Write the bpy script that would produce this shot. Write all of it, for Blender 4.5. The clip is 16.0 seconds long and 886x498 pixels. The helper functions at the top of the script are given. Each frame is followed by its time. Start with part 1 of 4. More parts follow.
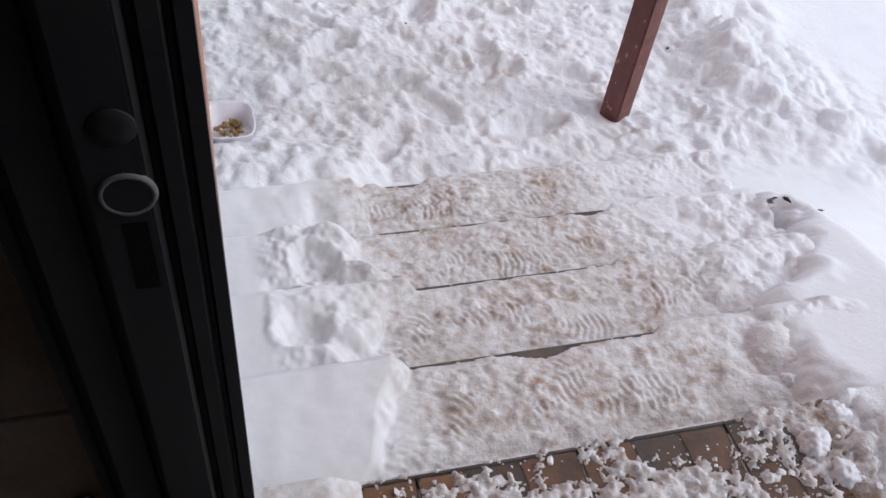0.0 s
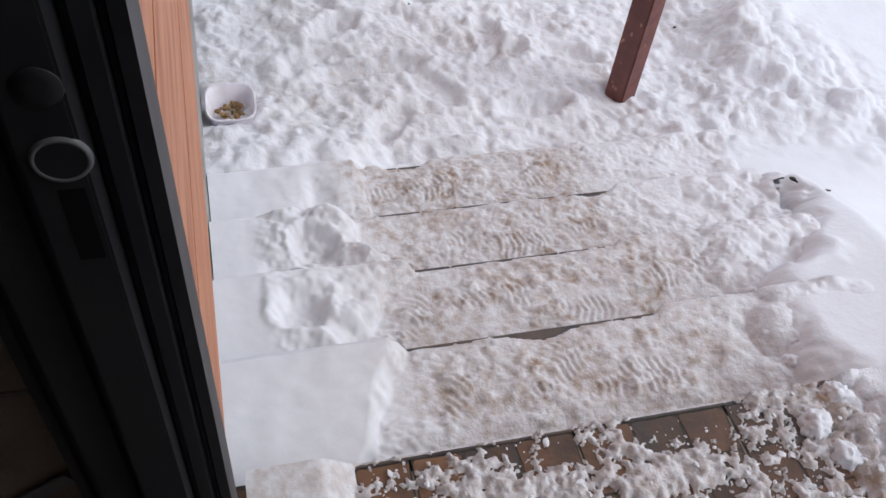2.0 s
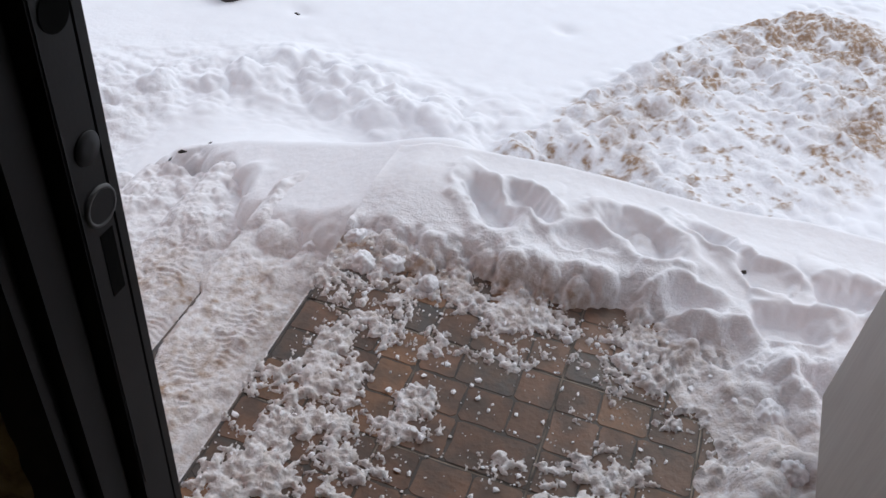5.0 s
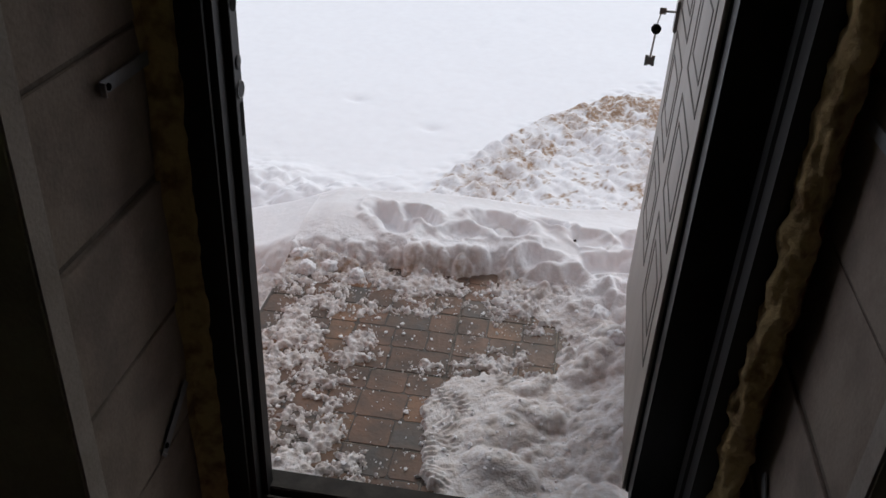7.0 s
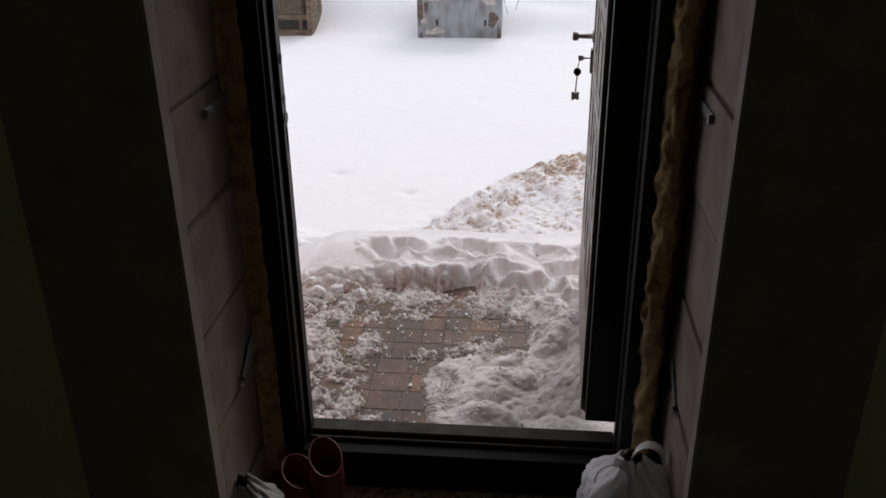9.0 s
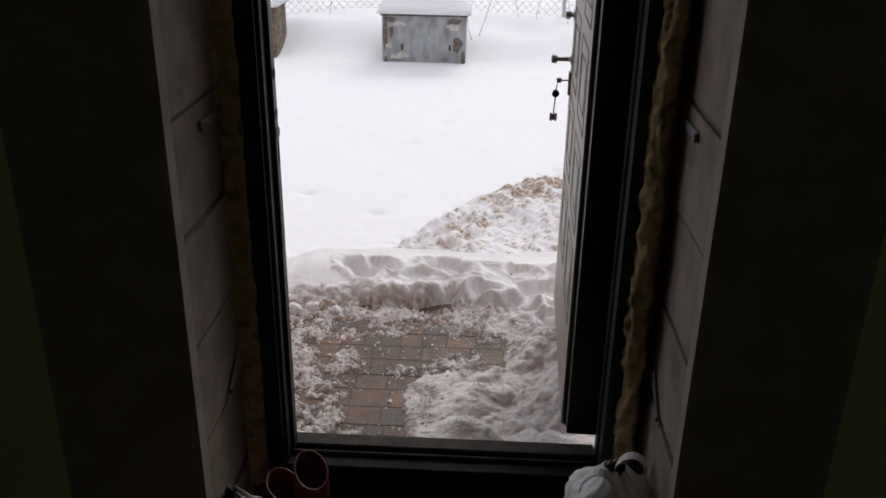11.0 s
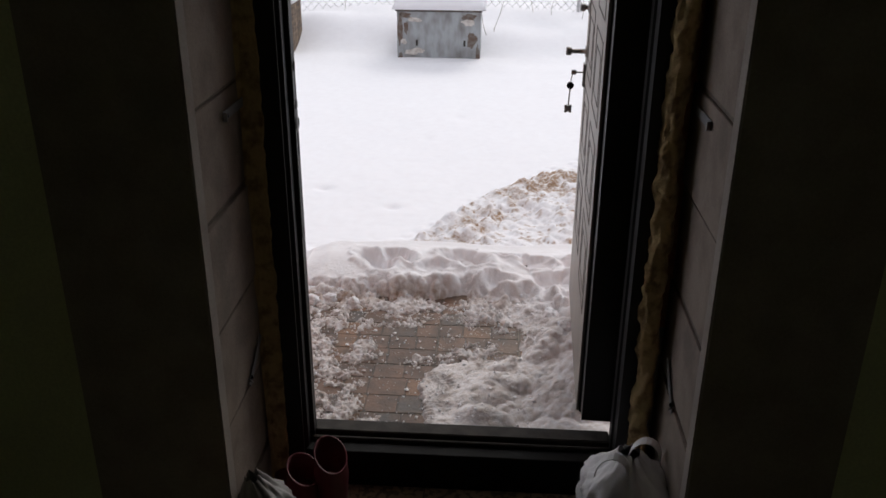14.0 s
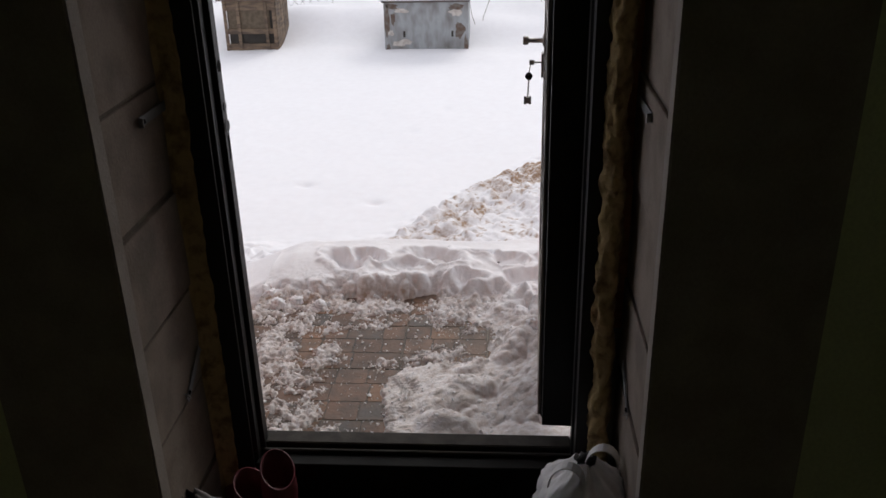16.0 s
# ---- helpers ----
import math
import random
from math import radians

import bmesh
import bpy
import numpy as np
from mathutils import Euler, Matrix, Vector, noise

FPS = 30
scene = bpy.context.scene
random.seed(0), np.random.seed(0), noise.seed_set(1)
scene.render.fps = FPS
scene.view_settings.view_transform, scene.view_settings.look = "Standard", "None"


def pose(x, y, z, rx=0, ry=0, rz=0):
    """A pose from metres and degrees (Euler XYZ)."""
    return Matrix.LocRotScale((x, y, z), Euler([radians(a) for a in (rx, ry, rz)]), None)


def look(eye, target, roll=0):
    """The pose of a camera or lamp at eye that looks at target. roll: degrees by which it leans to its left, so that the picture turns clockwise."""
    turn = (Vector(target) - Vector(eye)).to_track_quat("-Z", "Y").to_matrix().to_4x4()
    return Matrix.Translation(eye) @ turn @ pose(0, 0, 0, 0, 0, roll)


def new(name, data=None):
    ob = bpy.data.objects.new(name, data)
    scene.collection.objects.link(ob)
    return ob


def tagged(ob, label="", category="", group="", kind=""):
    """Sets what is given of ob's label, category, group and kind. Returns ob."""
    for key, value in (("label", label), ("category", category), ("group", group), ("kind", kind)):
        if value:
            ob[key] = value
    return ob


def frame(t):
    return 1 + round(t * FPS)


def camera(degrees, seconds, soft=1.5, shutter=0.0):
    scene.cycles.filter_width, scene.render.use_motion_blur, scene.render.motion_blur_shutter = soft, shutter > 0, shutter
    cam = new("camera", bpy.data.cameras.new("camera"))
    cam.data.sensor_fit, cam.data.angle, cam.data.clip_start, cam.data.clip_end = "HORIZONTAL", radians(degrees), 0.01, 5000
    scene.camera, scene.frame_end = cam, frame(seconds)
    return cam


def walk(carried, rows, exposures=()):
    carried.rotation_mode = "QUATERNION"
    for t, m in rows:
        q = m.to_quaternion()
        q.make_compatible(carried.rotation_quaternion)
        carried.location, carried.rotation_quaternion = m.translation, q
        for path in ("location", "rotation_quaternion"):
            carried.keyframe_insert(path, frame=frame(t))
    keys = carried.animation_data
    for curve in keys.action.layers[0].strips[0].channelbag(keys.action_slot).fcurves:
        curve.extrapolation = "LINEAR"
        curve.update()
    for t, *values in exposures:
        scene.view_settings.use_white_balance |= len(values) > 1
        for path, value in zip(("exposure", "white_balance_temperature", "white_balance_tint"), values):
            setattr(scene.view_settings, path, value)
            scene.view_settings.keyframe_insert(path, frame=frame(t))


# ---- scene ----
cam = camera(53.8, 16.0, soft=1.6)
PATH = [
    (0, (0.374, 0.005, 1.245), (-0.875, 0.473, -0.244), 9.1),
    (0.5, (0.374, 0.023, 1.236), (-0.853, 0.533, -0.259), 10.0),
    (1, (0.376, 0.019, 1.24), (-0.846, 0.551, -0.251), 10.6),
    (1.5, (0.377, 0.03, 1.241), (-0.837, 0.517, -0.272), 9.7),
    (2, (0.377, 0.042, 1.227), (-0.855, 0.477, -0.288), 8.1),
    (2.5, (0.378, 0.043, 1.211), (-0.908, 0.384, -0.282), 5.9),
    (3, (0.377, 0.029, 1.212), (-0.916, 0.317, -0.286), 5.0),
    (3.5, (0.387, -0.001, 1.225), (-0.901, 0.341, -0.266), 6.2),
    (4, (0.382, -0.067, 1.256), (-0.764, 0.631, -0.228), 9.2),
    (4.5, (0.346, -0.264, 1.271), (-0.373, 0.979, -0.121), 11.1),
    (5, (0.356, -0.411, 1.283), (-0.028, 1.037, -0.042), 6.5),
    (5.2, (0.389, -0.498, 1.291), (0.066, 0.971, -0.027), 6.2),
    (7.5, (0.528, -1.574, 1.448), (0.367, 0.159, 0.463), 2.0),
    (8, (0.433, -1.806, 1.454), (0.366, -0.055, 0.49), 2.3),
    (8.5, (0.5, -1.952, 1.488), (0.328, -0.167, 0.602), 0.2),
    (9, (0.587, -2.014, 1.497), (0.409, -0.214, 0.645), -0.7),
    (11.5, (0.505, -2.065, 1.487), (0.432, -0.232, 0.69), 1.2),
    (12, (0.509, -2.069, 1.493), (0.416, -0.238, 0.694), 0.7),
    (12.5, (0.517, -2.083, 1.497), (0.414, -0.246, 0.714), 0.5),
    (13, (0.519, -2.082, 1.494), (0.418, -0.248, 0.703), 0.2),
    (13.5, (0.521, -2.083, 1.488), (0.413, -0.252, 0.691), 0.3),
    (14, (0.511, -2.108, 1.485), (0.396, -0.282, 0.677), 0.4),
    (14.5, (0.511, -2.115, 1.48), (0.391, -0.293, 0.664), 0.7),
    (15, (0.531, -2.087, 1.471), (0.439, -0.288, 0.603), 1.0),
    (15.5, (0.601, -2.044, 1.469), (0.497, -0.233, 0.626), 0.3),
    (16, (0.661, -1.997, 1.473), (0.531, -0.181, 0.645), -1.4),
]
walk(cam, [(t, look(eye, target, roll)) for t, eye, target, roll in PATH], exposures=((0, 0.5, 6000, 8), (4, 0.5, 6000, 7), (5, 0.41, 6000, 6), (5.2, 0.41, 6000, 6), (7.5, 0.30, 6400, 7), (9, 0.42, 6600, 9), (16, 0.42, 6600, 9)))

# ---------------------------------------------------------------- light
world = bpy.data.worlds.new("overcast")
scene.world = world
world.use_nodes = True
wn, wl = world.node_tree.nodes, world.node_tree.links
sky = wn.new("ShaderNodeTexSky")
sky.sky_type, sky.sun_disc = "NISHITA", False
sky.sun_elevation, sky.sun_rotation, sky.dust_density = radians(38), radians(20), 4.0
grey = wn.new("ShaderNodeMix")
grey.data_type = "RGBA"
grey.inputs[0].default_value = 0.8
grey.inputs[7].default_value = (7.4, 7.4, 7.9, 1)
wl.new(sky.outputs[0], grey.inputs[6])
wl.new(grey.outputs[2], wn["Background"].inputs[0])
wn["Background"].inputs[1].default_value = 0.1
sun_data = bpy.data.lights.new("sun", "SUN")
sun_data.energy, sun_data.angle, sun_data.color = 0.6, radians(25), (1.0, 1.0, 0.98)
sun = new("sun", sun_data)
sun.matrix_world = look((0, 0, 0), (-0.25, -0.75, -0.62))


# ---------------------------------------------------------------- helpers
def nodes_of(name):
    m = bpy.data.materials.new(name)
    m.use_nodes = True
    return m, m.node_tree.nodes, m.node_tree.links, m.node_tree.nodes["Principled BSDF"]


def surface(name, colour, rough=0.6, metal=0.0, other=None, scale=8.0, grain=60.0, bump=0.15, depth=0.004,
            stretch=(1, 1, 1), spread=0.0, low=0.4, high=0.62, spec=0.5, sub=0.0):
    """A worn surface: colour drifting into another in patches, fine grain, relief."""
    m, n, l, p = nodes_of(name)
    other = other or tuple(c * 0.7 for c in colour)
    geo = n.new("ShaderNodeTexCoord")
    mp = n.new("ShaderNodeMapping")
    mp.inputs["Scale"].default_value = stretch
    l.new(geo.outputs["Object"], mp.inputs[0])
    big, fine = n.new("ShaderNodeTexNoise"), n.new("ShaderNodeTexNoise")
    big.inputs["Scale"].default_value, big.inputs["Detail"].default_value = scale, 6
    fine.inputs["Scale"].default_value, fine.inputs["Detail"].default_value = grain, 4
    l.new(mp.outputs[0], big.inputs["Vector"])
    l.new(mp.outputs[0], fine.inputs["Vector"])
    ramp = n.new("ShaderNodeMapRange")
    ramp.inputs[1].default_value, ramp.inputs[2].default_value = low, high
    l.new(big.outputs[0], ramp.inputs[0])
    mix = n.new("ShaderNodeMix")
    mix.data_type = "RGBA"
    mix.inputs[6].default_value, mix.inputs[7].default_value = (*colour, 1), (*other, 1)
    l.new(ramp.outputs[0], mix.inputs[0])
    hsv = n.new("ShaderNodeHueSaturation")
    l.new(mix.outputs[2], hsv.inputs["Color"])
    gr = n.new("ShaderNodeMapRange")
    gr.inputs[3].default_value, gr.inputs[4].default_value = 0.82, 1.18
    l.new(fine.outputs[0], gr.inputs[0])
    if spread:
        info = n.new("ShaderNodeObjectInfo")
        r = n.new("ShaderNodeMapRange")
        r.inputs[3].default_value, r.inputs[4].default_value = 1 - spread, 1 + spread
        l.new(info.outputs["Random"], r.inputs[0])
        mul = n.new("ShaderNodeMath")
        mul.operation = "MULTIPLY"
        l.new(r.outputs[0], mul.inputs[0])
        l.new(gr.outputs[0], mul.inputs[1])
        l.new(mul.outputs[0], hsv.inputs["Value"])
    else:
        l.new(gr.outputs[0], hsv.inputs["Value"])
    l.new(hsv.outputs[0], p.inputs["Base Color"])
    rr = n.new("ShaderNodeMapRange")
    rr.inputs[3].default_value, rr.inputs[4].default_value = max(rough - 0.12, 0.03), min(rough + 0.12, 1)
    l.new(big.outputs[0], rr.inputs[0])
    l.new(rr.outputs[0], p.inputs["Roughness"])
    p.inputs["Metallic"].default_value = metal
    p.inputs["Specular IOR Level"].default_value = spec
    if sub:
        p.inputs["Subsurface Weight"].default_value = sub
        p.inputs["Subsurface Radius"].default_value = (0.02, 0.02, 0.025)
        p.inputs["Subsurface Scale"].default_value = 0.5
    b = n.new("ShaderNodeBump")
    b.inputs["Strength"].default_value, b.inputs["Distance"].default_value = bump, depth
    l.new(fine.outputs[0], b.inputs["Height"])
    l.new(b.outputs[0], p.inputs["Normal"])
    return m


def snow_surface():
    """Snow; an attribute turns it sandy where trodden, dug, or shaded on the bank."""
    m, n, l, p = nodes_of("snow")
    tc = n.new("ShaderNodeTexCoord")
    dirt_shade = n.new("ShaderNodeAttribute")
    dirt_shade.attribute_name = "dirt_shade"
    n1, n2, n3 = (n.new("ShaderNodeTexNoise") for _ in range(3))
    for k, s, d in ((n1, 14, 6), (n2, 190, 5), (n3, 45, 6)):
        k.inputs["Scale"].default_value, k.inputs["Detail"].default_value = s, d
        l.new(tc.outputs["Object"], k.inputs["Vector"])
    clean = n.new("ShaderNodeMix")
    clean.data_type = "RGBA"
    clean.inputs[6].default_value, clean.inputs[7].default_value = (0.87, 0.87, 0.90, 1), (0.80, 0.79, 0.82, 1)
    l.new(n1.outputs[0], clean.inputs[0])
    amount = n.new("ShaderNodeMath")
    amount.operation = "MULTIPLY"
    var = n.new("ShaderNodeMapRange")
    var.inputs[1].default_value, var.inputs[2].default_value = 0.35, 0.65
    var.inputs[3].default_value, var.inputs[4].default_value = 0.35, 1.3
    l.new(n3.outputs[0], var.inputs[0])
    l.new(dirt_shade.outputs["Fac"], amount.inputs[0])
    l.new(var.outputs[0], amount.inputs[1])
    soil = n.new("ShaderNodeMix")
    soil.data_type, soil.clamp_factor = "RGBA", True
    soil.inputs[7].default_value = (0.345, 0.232, 0.152, 1)
    l.new(amount.outputs[0], soil.inputs[0])
    l.new(clean.outputs[2], soil.inputs[6])
    l.new(soil.outputs[2], p.inputs["Base Color"])
    p.inputs["Roughness"].default_value = 0.75
    p.inputs["Specular IOR Level"].default_value = 0.2
    add = n.new("ShaderNodeMath")
    add.operation = "ADD"
    half = n.new("ShaderNodeMath")
    half.operation = "MULTIPLY"
    half.inputs[1].default_value = 0.4
    l.new(n2.outputs[0], half.inputs[0])
    l.new(half.outputs[0], add.inputs[0])
    l.new(n3.outputs[0], add.inputs[1])
    b = n.new("ShaderNodeBump")
    b.inputs["Distance"].default_value = 0.011
    worn = n.new("ShaderNodeAttribute")
    worn.attribute_name = "rough"
    l.new(worn.outputs["Fac"], b.inputs["Strength"])
    l.new(add.outputs[0], b.inputs["Height"])
    l.new(b.outputs[0], p.inputs["Normal"])
    return m


SNOW = snow_surface()
BLACK = surface("black_enamel", (0.010, 0.0098, 0.0115), 0.48, other=(0.014, 0.0136, 0.0146), grain=300, bump=0.06, depth=0.001, spec=0.28)
# Darker and duller than the jambs' black; used on the threshold.
THRESHOLD_BLACK = surface("threshold_black", (0.005, 0.0045, 0.0045), 0.7, spec=0.15)
PLASTIC_BLACK = surface("black_hole", (0.003, 0.003, 0.003), 0.9, spec=0.1)
GREY_RING = surface("grey_plastic", (0.095, 0.095, 0.10), 0.5, grain=200, depth=0.001)
STEEL = surface("steel", (0.42, 0.42, 0.43), 0.32, 0.9, other=(0.25, 0.24, 0.23), grain=200, depth=0.001)
ZINC = surface("zinc", (0.24, 0.25, 0.27), 0.5, 0.6, other=(0.16, 0.16, 0.17), grain=120, depth=0.001)
LAMINATE = surface("door_laminate", (0.30, 0.27, 0.24), 0.45, other=(0.26, 0.23, 0.20), scale=4, grain=90, stretch=(1, 1, 0.12), bump=0.08, depth=0.001)
GROOVE = surface("groove", (0.09, 0.075, 0.065), 0.7)
BLOCK = surface("aerated_block", (0.275, 0.224, 0.192), 0.9, other=(0.20, 0.162, 0.140), scale=9, grain=130, bump=0.4, depth=0.003, spread=0.06)
MORTAR = surface("mortar", (0.17, 0.138, 0.118), 0.95, grain=90, bump=0.6)
FOAM = surface("polyurethane_foam", (0.44, 0.32, 0.155), 0.85, other=(0.20, 0.125, 0.055), scale=26, grain=70, bump=0.7, depth=0.008, low=0.48, high=0.66)
PLASTER = surface("wall_plaster", (0.66, 0.70, 0.47), 0.9, other=(0.60, 0.64, 0.42), scale=3, grain=140, bump=0.3)
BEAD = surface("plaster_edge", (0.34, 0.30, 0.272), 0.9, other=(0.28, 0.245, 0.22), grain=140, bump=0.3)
SIDING = surface("orange_stained_wood", (0.50, 0.19, 0.075), 0.5, other=(0.33, 0.10, 0.035), scale=7, grain=26, stretch=(0.6, 1, 5), low=0.45, high=0.7, bump=0.3)
SEALANT = surface("sealant", (0.6, 0.58, 0.55), 0.6)
PLINTH = surface("plinth_render", (0.34, 0.33, 0.32), 0.9, scale=5, grain=120, bump=0.5)
POST = surface("oxide_red_paint", (0.165, 0.052, 0.040), 0.5, other=(0.125, 0.040, 0.032), scale=20, grain=120, bump=0.2, depth=0.002)
STONE = {
    "brown": surface("paving_brown", (0.150, 0.082, 0.051), 0.45, other=(0.092, 0.060, 0.044), scale=16, grain=90, spread=0.18, spec=0.3, bump=0.3, depth=0.004),
    "ochre": surface("paving_ochre", (0.200, 0.105, 0.056), 0.45, other=(0.125, 0.076, 0.049), scale=16, grain=90, spread=0.18, spec=0.3, bump=0.3, depth=0.004),
    "grey": surface("paving_grey", (0.076, 0.064, 0.057), 0.45, other=(0.115, 0.074, 0.052), scale=16, grain=90, spread=0.18, spec=0.3, bump=0.3, depth=0.004),
}
TILE_JOINT = surface("tile_joint", (0.26, 0.21, 0.165), 0.8, other=(0.07, 0.055, 0.042), scale=9, grain=160, low=0.42, high=0.6)
JOINT = surface("paving_joint", (0.052, 0.036, 0.026), 0.6, other=(0.035, 0.027, 0.021), scale=16, grain=160)
STEP_TILE = surface("step_tile", (0.12, 0.085, 0.065), 0.45, other=(0.05, 0.045, 0.045), scale=14, grain=120, spread=0.15)
CONCRETE = surface("concrete", (0.22, 0.21, 0.20), 0.9, grain=70, bump=0.5)
WHITE_PLASTIC = surface("white_plastic", (0.84, 0.79, 0.84), 0.35, other=(0.80, 0.75, 0.80), grain=30, bump=0.02, sub=0.4)
KIBBLE = surface("dry_food", (0.22, 0.12, 0.05), 0.8, other=(0.36, 0.24, 0.10), scale=60)
BAG = surface("white_bag_film", (0.74, 0.73, 0.75), 0.4, other=(0.60, 0.59, 0.61), scale=10, grain=40, bump=0.3, depth=0.006)
# White film again, darkened for the shade the left bag stands in.
SHADED_BAG = surface("shaded_bag_film", (0.26, 0.25, 0.25), 0.45, other=(0.20, 0.19, 0.19), scale=10, grain=40, bump=0.3, depth=0.006)
BLUE = surface("blue_print", (0.03, 0.06, 0.22), 0.4)
RUBBER = surface("red_rubber", (0.15, 0.014, 0.028), 0.5, other=(0.10, 0.010, 0.020), scale=8, grain=60, bump=0.05)
FLOOR_TILE = surface("speckled_floor_tile", (0.30, 0.22, 0.16), 0.4, other=(0.10, 0.07, 0.055), scale=60, grain=200, low=0.48, high=0.56, bump=0.06, depth=0.001)
GROUT = surface("grout", (0.07, 0.06, 0.055), 0.9)
SHEET_METAL = surface("weathered_sheet_metal", (0.33, 0.35, 0.365), 0.6, 0.2, other=(0.15, 0.14, 0.13), scale=5, grain=40, stretch=(1.6, 1, 0.7), low=0.42, high=0.72)
PALE = surface("pale_old_paint", (0.55, 0.52, 0.49), 0.8, other=(0.40, 0.36, 0.33), scale=20)
LID = surface("dark_lid_edge", (0.07, 0.062, 0.058), 0.8, other=(0.12, 0.09, 0.07), scale=9, grain=50)
RUST = surface("rust", (0.115, 0.078, 0.060), 0.85, other=(0.16, 0.14, 0.125), scale=18, grain=80)
OLD_WOOD = surface("old_brown_wood", (0.17, 0.12, 0.08), 0.8, other=(0.09, 0.065, 0.05), scale=6, grain=40, stretch=(1, 1, 5), spread=0.2)
BOUNCE_BOARD = surface("white_bounce_board", (0.72, 0.72, 0.70), 0.6, other=(0.64, 0.64, 0.62))
DARK = surface("dark_mesh", (0.04, 0.035, 0.03), 0.8)
WIRE = surface("galvanised_wire", (0.50, 0.50, 0.51), 0.6, 0.2)
TWIG = surface("twig_bark", (0.24, 0.19, 0.16), 0.9)


def thing(name, label="", category="", group="", kind="", at=(0, 0, 0)):
    e = new(name)
    e.location = at
    e.empty_display_size = 0.05
    return tagged(e, label, category, group, kind)


def mesh_of(name, bm, material, smooth=False):
    me = bpy.data.meshes.new(name)
    bmesh.ops.recalc_face_normals(bm, faces=bm.faces[:])
    bm.to_mesh(me)
    bm.free()
    me.materials.append(material)
    if smooth:
        me.polygons.foreach_set("use_smooth", [True] * len(me.polygons))
    return me


def part(name, bm, material, parent, label="", smooth=False):
    """Links a bmesh, built in world places, as one mesh object under a thing or a part."""
    ob = new(name, mesh_of(name, bm, material, smooth))
    if parent:
        ob.parent = parent
        top, off = parent, Vector((0, 0, 0))
        while top:
            off += top.location
            top = top.parent
        ob.location = -off
    return tagged(ob, label)


def solid(name, bm, material, label="", category="", group="", kind="", smooth=False):
    return tagged(new(name, mesh_of(name, bm, material, smooth)), label, category, group, kind)


def box(x0, x1, y0, y1, z0, z1, bevel=0.0, bm=None, turn=None):
    bm = bm or bmesh.new()
    made = bmesh.ops.create_cube(bm, size=1)["verts"]
    for v in made:
        v.co = Vector(((x0 + x1) / 2 + v.co.x * (x1 - x0), (y0 + y1) / 2 + v.co.y * (y1 - y0), (z0 + z1) / 2 + v.co.z * (z1 - z0)))
    if bevel:
        edges = list({e for v in made for e in v.link_edges})
        made = list({v for f in bmesh.ops.bevel(bm, geom=edges, offset=bevel, segments=2, affect="EDGES")["faces"] for v in f.verts})
        made = list({w for v in made for e in v.link_edges for w in e.verts})
    if turn:
        bmesh.ops.transform(bm, matrix=turn, verts=made)
    return bm


def extrude(points, z0, z1, bm=None):
    """A profile in x, y drawn up from z0 to z1."""
    bm = bm or bmesh.new()
    a = [bm.verts.new((x, y, z0)) for x, y in points]
    b = [bm.verts.new((x, y, z1)) for x, y in points]
    n = len(points)
    for i in range(n):
        bm.faces.new((a[i], a[(i + 1) % n], b[(i + 1) % n], b[i]))
    bm.faces.new(a[::-1])
    bm.faces.new(b)
    return bm


def rod(p, q, r, sides=10, bm=None, r2=None):
    bm = bm or bmesh.new()
    p, q = Vector(p), Vector(q)
    m = Matrix.Translation((p + q) / 2) @ (q - p).to_track_quat("Z", "Y").to_matrix().to_4x4()
    bmesh.ops.create_cone(bm, cap_ends=True, segments=sides, radius1=r, radius2=r if r2 is None else r2, depth=(q - p).length, matrix=m)
    return bm


def lathe(profile, at, axis=(0, 0, 1), sides=28, bm=None, close=True):
    """A profile of (radius, height) turned about an axis through at."""
    bm = bm or bmesh.new()
    m = Matrix.Translation(at) @ Vector(axis).to_track_quat("Z", "Y").to_matrix().to_4x4()
    rings = [[bm.verts.new(m @ Vector((r * math.cos(2 * math.pi * i / sides), r * math.sin(2 * math.pi * i / sides), h))) for i in range(sides)] for r, h in profile]
    for a, b in zip(rings, rings[1:]):
        for i in range(sides):
            bm.faces.new((a[i], a[(i + 1) % sides], b[(i + 1) % sides], b[i]))
    if close:
        bm.faces.new(rings[0][::-1])
        bm.faces.new(rings[-1])
    return bm


# height fields -------------------------------------------------------
def hashed(i, j, seed):
    h = (i * 374761393 + j * 668265263 + seed * 974711) & 0xFFFFFFFF
    h = ((h ^ (h >> 13)) * 1274126177) & 0xFFFFFFFF
    return ((h ^ (h >> 16)) & 0xFFFF) / 65535.0


def grain2(X, Y, size, seed):
    """Smooth noise from 0 to 1 with cells of that size."""
    u, v = X / size, Y / size
    i, j = np.floor(u).astype(np.int64), np.floor(v).astype(np.int64)
    u, v = u - i, v - j
    u, v = u * u * u * (u * (u * 6 - 15) + 10), v * v * v * (v * (v * 6 - 15) + 10)
    a, b, c, d = hashed(i, j, seed), hashed(i + 1, j, seed), hashed(i, j + 1, seed), hashed(i + 1, j + 1, seed)
    return (a * (1 - u) + b * u) * (1 - v) + (c * (1 - u) + d * u) * v


def cloud(X, Y, size, seed, octaves=4, fall=0.5):
    total, weight, amp = 0, 0, 1.0
    for k in range(octaves):
        total = total + amp * grain2(X + 7.3 * k, Y - 3.1 * k, size / 2 ** k, seed + 17 * k)
        weight += amp
        amp *= fall
    return total / weight


